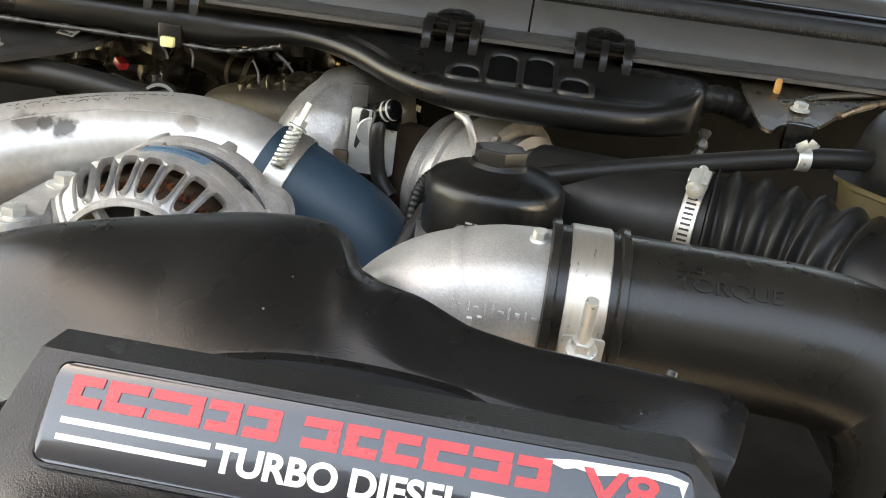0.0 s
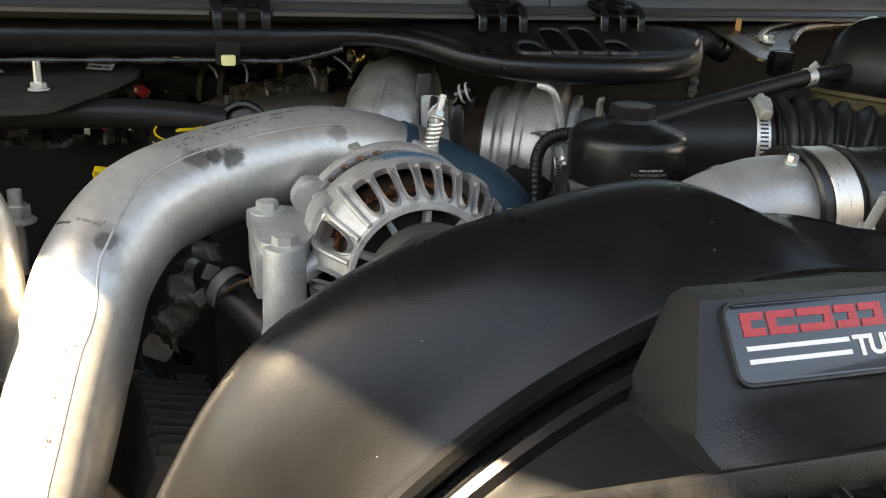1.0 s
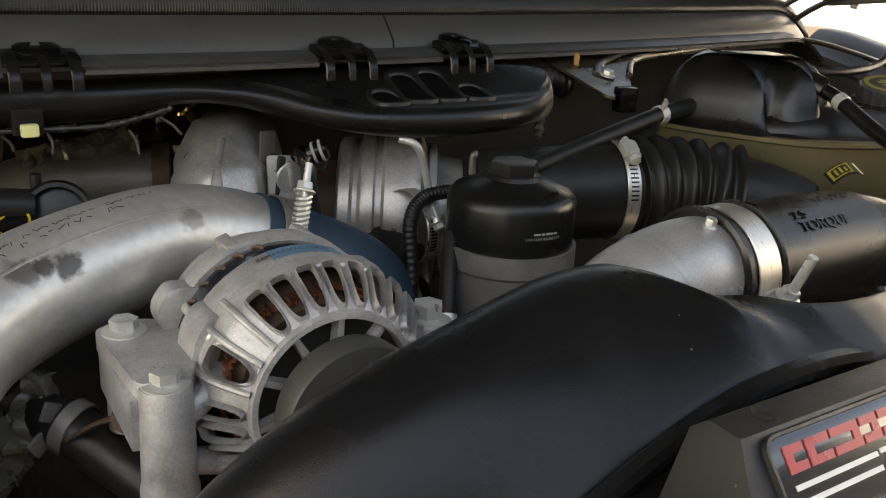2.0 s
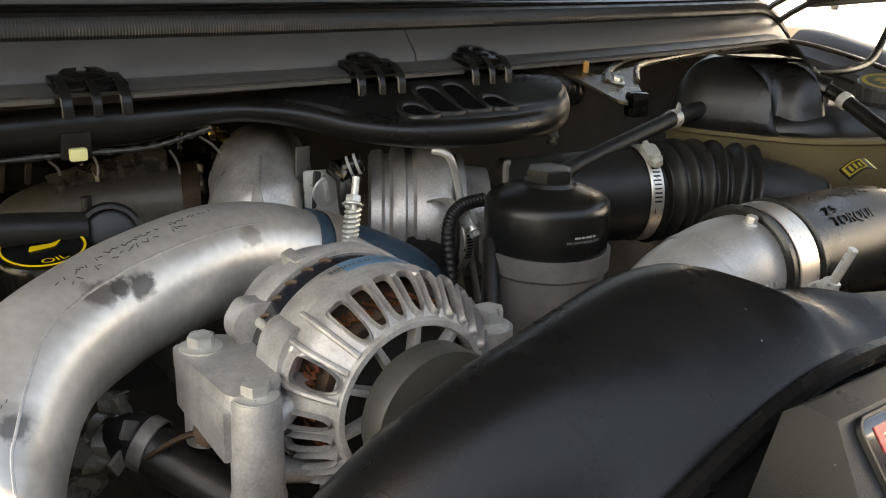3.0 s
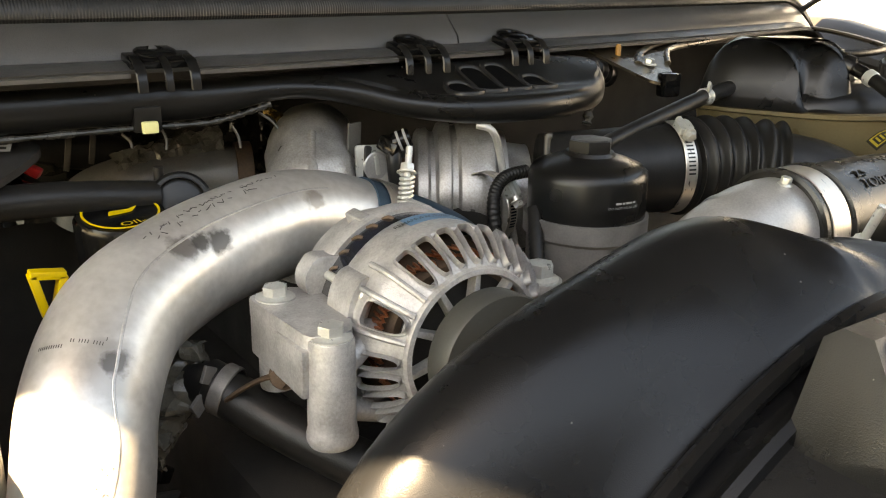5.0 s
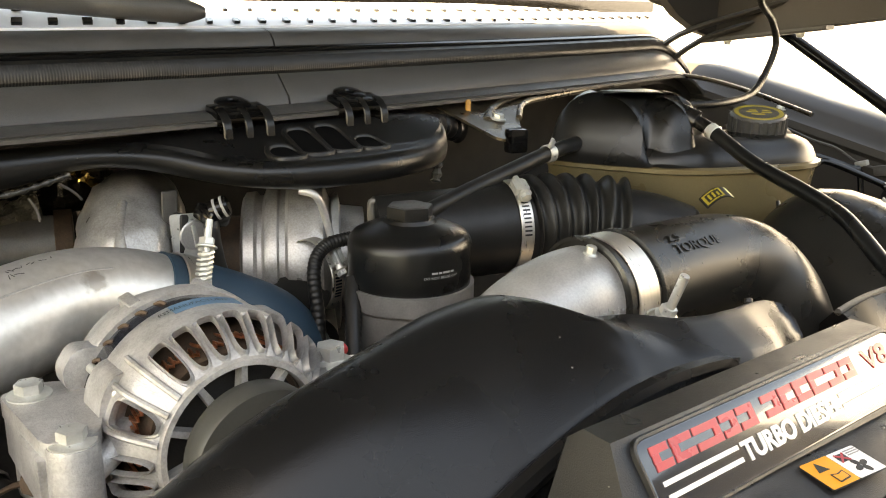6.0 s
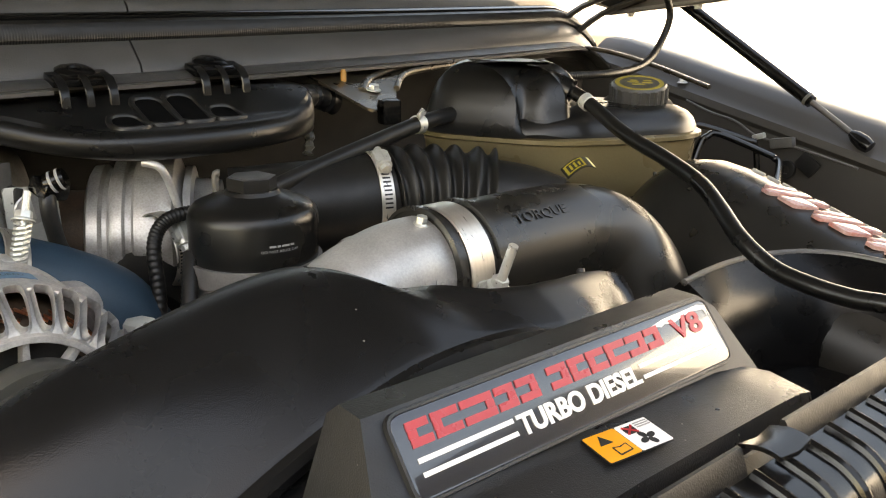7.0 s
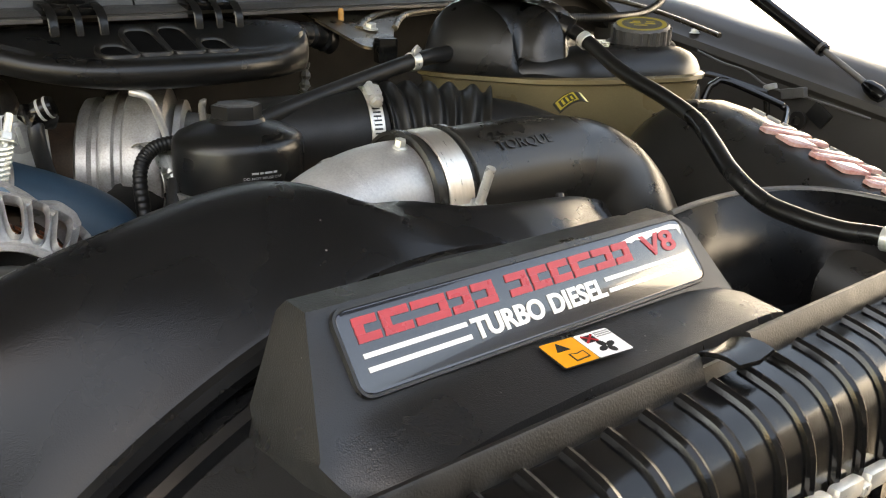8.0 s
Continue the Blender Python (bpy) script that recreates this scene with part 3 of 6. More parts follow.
REAR = [(-0.44, 0.55), (-0.36, 0.530), (-0.31, 0.515), (-0.25, 0.500), (-0.19, 0.484), (-0.137, 0.474), (-0.105, 0.464), (-0.088, 0.457), (-0.079, 0.448), (-0.073, 0.432), (-0.066, 0.412), (-0.050, 0.395), (-0.034, 0.386), (-0.007, 0.369), (0.02, 0.364), (0.05, 0.366), (0.088, 0.375), (0.125, 0.384), (0.2, 0.39)]


shroud = thing("fan_shroud", (0, 0.36, 0.75), "large satin black plastic fan shroud arching over the radiator", "fan shroud")
CREST = [(-105, 0.440), (-80, 0.452), (-60, 0.466), (-56, 0.470), (-51.8, 0.476), (-48, 0.4805), (-44, 0.4810), (-40.5, 0.4785), (-36, 0.4735), (-33, 0.4685), (-30.5, 0.4645), (-26, 0.4550), (-22, 0.4465), (-18.1, 0.4420), (-14.9, 0.4392), (-12, 0.4350), (-9, 0.4290), (-6, 0.4210), (-3, 0.4140), (0, 0.4100), (6, 0.4095), (14, 0.4115), (20, 0.4140)]
BACK = [(-0.60, 0.450), (-0.22, 0.451), (-0.137, 0.464)] + REAR[6:]


rings = []
angles = [radians(-105 + 75 * i / 50) for i in range(50)] + [radians(-30 + 47.0 * i / 110) for i in range(111)] + [radians(17 + d) for d in (0.35, 0.6, 0.8, 0.92, 1.0)]
for a in angles:
    crest = eased(CREST, math.degrees(a), 3.0)
    x = CX + crest * math.sin(a)
    tail = min(1.0, max(0.0, (x + 0.085) / 0.06))
    tail = tail * tail * (3 - 2 * tail)
    yr = table(BACK, x)
    recede = min(1.0, max(0.0, (x - 0.045) / 0.07))
    recede = recede * recede * (3 - 2 * recede)
    yf = 0.338 - 0.014 * min(1.0, max(0.0, (x + 0.06) / 0.08)) + 0.022 * recede
    yc = min(0.430, yr - 0.030)
    end = min(1.0, max(0.0, (math.degrees(a) - 16.0) / 2.0))
    cut = 0.012 * (1 - math.sqrt(1 - end * end)) if end < 1 else 0.012
    ring = [(yf + 0.006, 0.34), (yf, 0.378), (yf + 0.001, 0.392), (yf + 0.004, 0.3985), (yf + 0.009, 0.4025)]
    slope = [(yf + 0.006, 0.34), (yf, 0.370), (yf, 0.380), (yf + 0.001, 0.3865), (yf + 0.004, 0.3905)]
    for k in range(1, 9):
        q = k / 8
        ring.append((yf + 0.012 + (yc - yf - 0.012) * q, 0.4045 + (crest - 0.4045) * math.sin(q * math.pi / 2)))
        slope.append(yf + 0.008 + (yc - yf - 0.008) * q)
    for q, drop in ((0.35, 0.002), (0.65, 0.007), (0.88, 0.013), (0.97, 0.018), (1.0, 0.024), (0.99, 0.06)):
        ring.append((yc + (yr - yc) * q, crest - drop))
        slope.append(yc + (yr - yc) * q)
    slope = slope[:5] + [(y, 0.3910 + (crest + 0.0015 - 0.3910) * max(0.0, (y - yf - 0.004) / (yr - yf - 0.004)) ** 0.66) for y in slope[5:]]
    slope[-3:] = [(slope[-3][0], crest - 0.0005), (slope[-2][0], crest - 0.006), (slope[-1][0], crest - 0.05)]
    pts = [(b + (d - b) * tail, c + (e - c) * tail) for (b, c), (d, e) in zip(ring, slope)]
    rings.append([Vector((CX + r * math.sin(a), yf + (y - yf) * (1 - cut / (yr - yf)), CZ + r * math.cos(a))) for y, r in pts])
part("arch", skin(bmesh.new(), rings), SHROUD, shroud, sharp=50)


def arc_strip(section, a0, a1, n=90, sink=0.0, run=10.0):
    """A strip round the shroud's axle; sink lets its end dip under the skin."""
    rings = []
    for i in range(n + 1):
        deg = a0 + (a1 - a0) * i / n
        a, dip = radians(deg), sink * max(0.0, (deg - a1 + run) / run) ** 1.3
        rings.append([Vector((CX + (r - dip) * math.sin(a), y, CZ + (r - dip) * math.cos(a))) for y, r in section])
    return skin(bmesh.new(), rings)


part("bead", arc_strip([(0.340, 0.396), (0.341, 0.402), (0.337, 0.4055), (0.332, 0.4045), (0.330, 0.400), (0.332, 0.394)], -100, 9, 110, 0.018, 21), SHROUD, shroud)
part("inner_bead", arc_strip([(0.321, 0.388), (0.320, 0.394), (0.315, 0.3965), (0.310, 0.394), (0.309, 0.388)], -100, -14), SHROUD, shroud)
part("groove", arc_strip([(0.345, 0.400), (0.345, 0.388), (0.318, 0.384), (0.318, 0.378), (0.350, 0.378)], -100, 6, 110, 0.016, 20), SHROUD, shroud)
part("nub", lathe([(0.003, -0.001), (0.0025, 0.0016), (0.0, 0.002)], (0.086, 0.377, 1.1645), (0.2, 0.3, 0.94), 16), SHROUD, shroud)
part("scratch", prism([(-0.004, -0.0002), (0.001, -0.0004), (0.004, 0.0), (0.001, 0.0003)], 0.0003, frame_of(Vector((-0.2, 0.379, 1.1422)), (0.8, -0.3, 0.3), (-0.45, -0.1, 0.89))), GREYINK, shroud)
part("front_flange", arc_strip([(0.318, 0.389), (0.318, 0.380), (0.203, 0.366), (0.203, 0.376)], -95, -14), GRAIN, shroud)

cover = thing("emblem_housing", (-0.02, 0.26, 1.12), "grained black plastic housing carrying the engine emblem", "engine cover")
BACK_TOP = [(0.318, 1.09), (0.313, 1.167), (0.304, 1.1745)]


def housing_section(x, top, crease, shelf, lip, foot):
    """One cross section of the housing: its back, then the points down its front."""
    return [(x, y, z) for y, z in BACK_TOP] + [top, crease, shelf, lip, foot]


SECT = [
    [(-0.176, 0.318, 1.085), (-0.177, 0.316, 1.110), (-0.1773, 0.306, 1.1125), (-0.1778, 0.290, 1.116), (-0.1780, 0.2505, 1.1285), (-0.173, 0.243, 1.121), (-0.167, 0.233, 1.114), (-0.166, 0.230, 1.085)],
    housing_section(-0.1590, (-0.1600, 0.2875, 1.1745), (-0.1765, 0.2515, 1.1300), (-0.169, 0.2435, 1.1230), (-0.160, 0.2290, 1.117), (-0.160, 0.226, 1.085)),
    housing_section(-0.1500, (-0.1505, 0.2875, 1.1745), (-0.1635, 0.2580, 1.1388), (-0.158, 0.2510, 1.1325), (-0.149, 0.2225, 1.1265), (-0.149, 0.215, 1.085)),
    housing_section(-0.1350, (-0.1360, 0.2875, 1.1745), (-0.1490, 0.2602, 1.1418), (-0.146, 0.2530, 1.1380), (-0.132, 0.2215, 1.1310), (-0.132, 0.213, 1.090)),
    housing_section(-0.1120, (-0.1130, 0.2875, 1.1745), (-0.1200, 0.2605, 1.1424), (-0.118, 0.2520, 1.1400), (-0.105, 0.2210, 1.1345), (-0.105, 0.211, 1.100)),
    housing_section(-0.0600, (-0.0600, 0.2875, 1.1745), (-0.0600, 0.2602, 1.1422), (-0.060, 0.2510, 1.1408), (-0.055, 0.2210, 1.1365), (-0.055, 0.210, 1.105)),
    housing_section(0.0600, (0.0600, 0.2875, 1.1745), (0.0620, 0.2590, 1.1408), (0.062, 0.2500, 1.1400), (0.060, 0.2205, 1.1365), (0.060, 0.210, 1.105)),
    housing_section(0.0800, (0.0815, 0.2872, 1.1740), (0.0880, 0.2565, 1.1382), (0.087, 0.2480, 1.1388), (0.085, 0.2200, 1.1360), (0.085, 0.209, 1.105)),
    [(0.090, 0.318, 1.09), (0.0895, 0.312, 1.160), (0.0900, 0.304, 1.1665), (0.0910, 0.2810, 1.1668), (0.0990, 0.2530, 1.1345), (0.098, 0.2460, 1.1362), (0.0940, 0.2190, 1.1345), (0.094, 0.209, 1.105)],
    [(0.102, 0.318, 1.08), (0.1040, 0.311, 1.115), (0.1050, 0.304, 1.115), (0.1060, 0.2810, 1.112), (0.1080, 0.2530, 1.105), (0.107, 0.2460, 1.105), (0.1030, 0.2180, 1.105), (0.102, 0.209, 1.090)],
]
bm = skin(bmesh.new(), [[Vector(q) for q in sec] for sec in SECT])
bmesh.ops.bevel(bm, geom=[e for e in bm.edges if e.calc_face_angle(0) > 0.42], offset=0.0042, segments=4, affect="EDGES")
part("shell", bm, GRAIN, cover)
PL = frame_of(Vector((-0.150, 0.2838, 1.1722)), (1, 0, 0), (0, -0.78, 0.626))


def on_plate(u, v, h=0.0):
    """u along the plate from its left, v down from its top, in metres."""
    return PL @ Matrix.Translation((u, -v, h))


emblem = part("emblem_plate", prism(rounded([(0, -0.036), (0.231, -0.036), (0.231, 0), (0, 0)], 0.006), 0.0012, PL, bevel=0.0004), PLATE, cover, "dark glossy emblem plate with red and white print")
rim = rounded([(-0.001, -0.037), (0.232, -0.037), (0.232, 0.001), (-0.001, 0.001)], 0.007)
part("plate_rim", skin(bmesh.new(), [[PL @ Vector((*q, h)) for q in inset(rim, d)] for d, h in ((-0.0012, -0.001), (-0.0008, 0.0016), (0.0006, 0.0016), (0.0012, 0.0008))], caps=False), GRAIN, cover)
u = 0.0065
for w in (0.0135, 0.0165, 0.0205, 0.0135, 0.0145, None, 0.015, 0.0135, 0.0145, 0.0165, 0.0155, 0.0135):
    if w is None:
        u += 0.0065
        continue
    flip = u > 0.02 and int(u * 1000) % 2
    for x0, x1, v0, v1 in ((0.0, w - 0.0015, 0.0040, 0.0077), (0.0, w - 0.0015, 0.0115, 0.0152), ((w - 0.0062) if flip else 0.0, (w - 0.0015) if flip else 0.0047, 0.00775, 0.01145)):
        part("red_bar", prism([(x0, 0), (x1, 0), (x1 + 0.0004, v1 - v0), (x0 + 0.0004, v1 - v0)], 0.0007, on_plate(u, v1, 0.0011)), RED, emblem)
    u += w + 0.0003
lettering("V8", 0.0115, on_plate(0.1925, 0.0155, 0.0012), RED, emblem, width=0.027, depth=0.0005, bold=0.035)
for v in (0.0195, 0.0255):
    part("white_bar", prism([(0, 0), (0.0555, 0), (0.0555, 0.0022), (0, 0.0022)], 0.0006, on_plate(0.0065, v + 0.0022, 0.0011)), WHITE, emblem)
    part("white_bar", prism([(0, 0), (0.068, 0), (0.068, 0.0022), (0, 0.0022)], 0.0006, on_plate(0.1555, v + 0.0022, 0.0011)), WHITE, emblem)
lettering("TURBO DIESEL", 0.0095, on_plate(0.064, 0.0285, 0.0012), WHITE, emblem, width=0.089, depth=0.0006, bold=0.045)
part("torn_film", prism([(0.178, -0.004), (0.186, -0.0062), (0.19, -0.0052), (0.197, -0.0066), (0.206, -0.005), (0.216, -0.0042), (0.226, -0.0052), (0.2275, -0.009), (0.229, -0.0035), (0.222, -0.0018), (0.204, -0.0022), (0.19, -0.0024)], 0.0003, PL @ Matrix.Translation((0, 0, 0.0012))), WHITE, emblem, "torn white backing")

LB = frame_of(Vector((-0.0575, 0.2555, 1.1425)), (0.99, -0.13, 0.03), (-0.03, -0.12, 1)) @ Matrix.Diagonal((0.97, 0.96, 1, 1))
warn = part("warning_label", prism(rounded([(0, -0.022), (0.043, -0.022), (0.043, 0), (0, 0)], 0.0015), 0.0004, LB), BLACKINK, cover, "orange and white warning label")
part("orange_field", prism(rounded([(0.0006, -0.0214), (0.021, -0.0214), (0.021, -0.0006), (0.0006, -0.0006)], 0.001), 0.0003, LB @ Matrix.Translation((0, 0, 0.0003))), ORANGE, warn)
part("white_field", prism(rounded([(0.0215, -0.0214), (0.0424, -0.0214), (0.0424, -0.0006), (0.0215, -0.0006)], 0.001), 0.0003, LB @ Matrix.Translation((0, 0, 0.0003))), WHITE, warn)
L2 = LB @ Matrix.Translation((0, 0, 0.0007))
part("triangle_mark", prism([(0.005, -0.0095), (0.013, -0.0095), (0.009, -0.0025)], 0.0002, L2), BLACKINK, warn)
part("book_mark", prism(rounded([(0.009, -0.0195), (0.018, -0.0185), (0.018, -0.0125), (0.013, -0.0135), (0.009, -0.0125)], 0.0005), 0.0002, L2), BLACKINK, warn)
part("book_page", prism(rounded([(0.0098, -0.0185), (0.0172, -0.0177), (0.0172, -0.0133), (0.013, -0.0145), (0.0098, -0.0135)], 0.0004), 0.0002, L2 @ Matrix.Translation((0, 0, 0.0001))), ORANGE, warn)
for k in range(4):
    a = radians(90 * k + 20)
    c = Vector((0.0315 + 0.0032 * math.cos(a), -0.0145 + 0.0032 * math.sin(a)))
    part("fan_blade_mark", prism([(c.x + 0.0028 * math.cos(b) * math.cos(a) - 0.0018 * math.sin(b) * math.sin(a), c.y + 0.0028 * math.cos(b) * math.sin(a) + 0.0018 * math.sin(b) * math.cos(a)) for b in (radians(30 * i) for i in range(12))], 0.0002, L2), BLACKINK, warn)
part("dark_mark", prism(rounded([(0.024, -0.009), (0.031, -0.009), (0.031, -0.003), (0.024, -0.003)], 0.002), 0.0002, L2), BLACKINK, warn)
for sgn in (-1, 1):
    part("cross_mark", prism([(-0.0045, -0.0006), (0.0045, -0.0006), (0.0045, 0.0006), (-0.0045, 0.0006)], 0.0003, L2 @ Matrix.Translation((0.0275, -0.006, 0.0001)) @ pose(0, 0, 0, 0, 0, 42 * sgn)), RED, warn)
for k in range(3):
    part("print_or_glint_bar", prism([(0, 0), (0.009, 0), (0.009, 0.0007), (0, 0.0007)], 0.0002, L2 @ Matrix.Translation((0.0325, -0.003 - 0.0016 * k, 0))), GREYINK, warn)

# ---- ribbed duct in front of the shroud ----
ribbed = thing("ribbed_air_duct", (0, 0.15, 1.05), "black plastic radiator air duct with moulded ribs", "air duct")
BEND = [(q.x, q.y) for q in spline([Vector((y, z, 0)) for y, z in ((0.196, 1.1335), (0.184, 1.1310), (0.173, 1.1275), (0.164, 1.1205), (0.158, 1.110), (0.1555, 1.098), (0.154, 1.075), (0.152, 1.03))], 5)]
FLANGE = [(0.2035, 1.090), (0.2035, 1.1445), (0.2030, 1.1457), (0.2010, 1.1457), (0.2000, 1.1445), (0.1955, 1.1330), (0.1955, 1.09)]
part("shell", skin(bmesh.new(), [[Vector((x, y, z)) for y, z in BEND + [(0.165, 1.03), (0.196, 1.09)]] for x in (-0.75, 0.75)]), RIBBED, ribbed)
for xa, xb in ((-0.75, -0.010), (0.030, 0.75)):
    part("flange", skin(bmesh.new(), [[Vector((x, y, z)) for y, z in FLANGE] for x in (xa, xb)]), WORN, ribbed, "worn pale flange edge")
part("flange", skin(bmesh.new(), [[Vector((x, y, z - (0.008 if 0 < n < 5 else 0))) for n, (y, z) in enumerate(FLANGE)] for x in (-0.0098, 0.0298)]), WORN, ribbed)
for i in range(56):
    x = -0.127 + 0.0239 * (i - 25)
    path = [(x, y + 0.0006, z) for y, z in BEND[1:]]
    part("rib", tube(path, 0.0036, 8, 1, smooth_path=False), RIBBED, ribbed)
rings = []
for i in range(9):
    q = i / 8
    rings.append([Vector((-0.008 + 0.028 * u + 0.006 * q, 0.202 - 0.018 * q + 0.003 * abs(u - 0.5), 1.1445 + 0.003 * math.sin(q * 2.6) - 0.003 * q + h)) for u, h in ((0, -0.0012), (0.5, -0.0020), (1, -0.0012), (1, 0.0012), (0.5, 0.0004), (0, 0.0012))])
part("tab", skin(bmesh.new(), rings), GLOSS, ribbed)
for k in range(3):
    part("clip", join(box((0.026, 0.007, 0.010), (0.012 + 0.032 * k, 0.150, 1.084 - 0.004 * k), (0, 6, 0), 0.0025), box((0.008, 0.009, 0.006), (0.027 + 0.032 * k, 0.150, 1.080 - 0.004 * k), (0, 6, 0), 0.0015)), STEEL, ribbed)

# ---- charge air pipe ----
pipe = thing("charge_air_pipe", (-0.45, 0.56, 0.9), "bare stained aluminium charge air pipe bent over the engine", "pipe")
PIPE = [(-0.545, 0.455, 0.80), (-0.50, 0.50, 0.90), (-0.475, 0.535, 0.97), (-0.453, 0.567, 1.046), (-0.438, 0.593, 1.089), (-0.408, 0.628, 1.120), (-0.363, 0.656, 1.134), (-0.312, 0.676, 1.143), (-0.266, 0.690, 1.146), (-0.225, 0.697, 1.139), (-0.195, 0.696, 1.128)]
part("tube", tube(PIPE, 0.0395, 48, 10), PIPEMETAL, pipe)
PLINE = spline(PIPE, 20)


def on_pipe(s, turn, lift=0.0):
    """A frame on the pipe's skin: s the share of its way, turn in degrees from its top towards the bay's front."""
    i = min(int(s * (len(PLINE) - 1)), len(PLINE) - 2)
    q, d = PLINE[i], (PLINE[i + 1] - PLINE[i]).normalized()
    side = d.cross(Vector((0, 0, 1))).normalized()
    up = side.cross(d)
    n = math.cos(radians(turn)) * up + math.sin(radians(turn)) * side
    return frame_of(q + n * (0.0395 + lift), d, n)


# faded pen scribble
rng = random.Random(7)
for row, (turn, s0, count) in enumerate(((8, 0.565, 42), (17, 0.575, 30))):
    for k in range(count):
        if rng.random() < 0.25 + 0.3 * row:
            continue
        m = on_pipe(s0 + 0.0052 * k, turn + 2.5 * rng.random(), 0.0001) @ pose(0, 0, 0, 0, 0, rng.choice((10, 60, 100, 140)) + 20 * rng.random())
        ln = 0.0012 + 0.0012 * rng.random()
        part("pen_mark", prism([(-ln, -0.0003), (ln, -0.0002), (ln, 0.0002), (-ln, 0.0003)], 0.0002, m), BLACKINK, pipe)
for k in range(26):
    m = on_pipe(0.22 + 0.11 * rng.random(), 30 + rng.gauss(0, 3), 0.0001) @ pose(0, 0, 0, 0, 0, rng.gauss(0, 25))
    ln = 0.0006 + 0.0014 * rng.random() ** 2
    part("scuff", prism([(-ln, -0.0002), (0.3 * ln, -0.0004), (ln, 0.0001), (-0.2 * ln, 0.0003)], 0.00015, m), GREYCAST, pipe)
for k in range(26):
    if k not in (11, 12, 15, 20):
        part("stamp_mark", prism([(-0.0011, -0.0002), (0.0011, -0.0002), (0.0011, 0.0002), (-0.0011, 0.0002)], 0.0002, on_pipe(0.425 + 0.0004 * k, -33 + 2.3 * k, 0.0001)), BLACKINK, pipe)
part("weld_seam", skin(bmesh.new(), [[m @ Vector((0, a, h)) for a, h in ((-0.0012, -0.0004), (-0.0006, 0.0003), (0.0006, 0.0003), (0.0012, -0.0004))] for m in (on_pipe(0.10 + 0.0075 * k, 37 + 3.0 * math.sin(0.08 * k)) for k in range(100))]), SEAM, pipe, "dull weld seam")
boot = thing("blue_hose", (-0.15, 0.69, 1.1), "blue silicone hose joining pipe to engine", "hose")
part("sleeve", tube([(-0.205, 0.697, 1.132), (-0.175, 0.695, 1.120), (-0.145, 0.690, 1.108), (-0.114, 0.687, 1.090), (-0.092, 0.684, 1.06)], lambda s: 0.0415 - 0.004 * s, 36), BLUE, boot)
ax = Vector((0.03, -0.001, -0.012)).normalized()
part("t_bolt_band", ring_band(0.0425, 0.0438, 0.018, (-0.196, 0.696, 1.128), ax, 44), BAND, boot)
part("bolt", tube([(-0.181, 0.655, 1.150), (-0.164, 0.674, 1.197)], 0.0028, 10, 1), STEEL, boot)
part("spring", tube([Vector((-0.181, 0.655, 1.150)).lerp(Vector((-0.171, 0.666, 1.178)), i / 60) + 0.005 * Vector((math.cos(i * 0.9), math.sin(i * 0.9), 0)) for i in range(61)], 0.0016, 6, 1, smooth_path=False), STEEL, boot)
part("nut", bolt_head((-0.171, 0.667, 1.178), 0.006, 0.006, (0.017, 0.019, 0.047)), STEEL, boot)

# ---- oil filter ----
OX, OY = -0.012, 0.628
oil = thing("oil_filter", (OX, OY, 1.0), "black oil filter cap on a cast aluminium housing", "oil filter")
part("housing", lathe([(0.050, 0.98), (0.050, 1.115), (0.0535, 1.118), (0.0535, 1.134), (0.045, 1.134)], (OX, OY, 0), seg=56), HOUSING, oil)
cap = part("cap", lathe([(0.0495, 1.128), (0.0505, 1.134), (0.0508, 1.166), (0.0495, 1.1715), (0.046, 1.1755), (0.036, 1.180), (0.022, 1.184), (0.020, 1.187), (0.0, 1.187)], (OX, OY, 0), seg=64), SATIN, oil)
part("cap_hex", prism(hexagon(0.0196, 42), 0.0105, Matrix.Translation((OX, OY, 1.1865)), bevel=0.0016), SATIN, cap)
# Thin grey plate paints the sky's sheen on the dark hexagon.
part("hex_sheen", prism(hexagon(0.0170, 42), 0.0006, Matrix.Translation((OX, OY, 1.1968)), bevel=0.0002), COWL, cap, "grey top painted for the sky's reflection")
part("bail", tube([(OX - 0.006, OY + 0.046, 1.168), (OX - 0.007, OY + 0.046, 1.190), (OX - 0.004, OY + 0.044, 1.192)], 0.0030, 12, 4), GREYCAST, oil)
lettering("DO NOT REUSE CAP", 0.0020, Matrix(), GREYINK, cap, "print", 0.0, 0.030, bend=lambda c: Vector((OX + (0.0511 + c.z) * math.sin(-0.42 + c.x / 0.051), OY - (0.0511 + c.z) * math.cos(-0.42 + c.x / 0.051), 1.1485 + c.y)))
for a, w in ((-0.30, 0.10), (-0.18, 0.05), (-0.11, 0.12), (0.03, 0.06)):
    p = [Vector((OX + 0.0512 * math.sin(q), OY - 0.0512 * math.cos(q), 0)) for q in (a, a + w)]
    part("print_or_glint_bar", skin(bmesh.new(), [[q + Vector((0, 0, z)) + o for q in p for z in ((1.1525, 1.1540) if q is p[0] else (1.1540, 1.1525))] for o in (Vector(), Vector((0, -0.0002, 0)))]), GREYINK, cap)

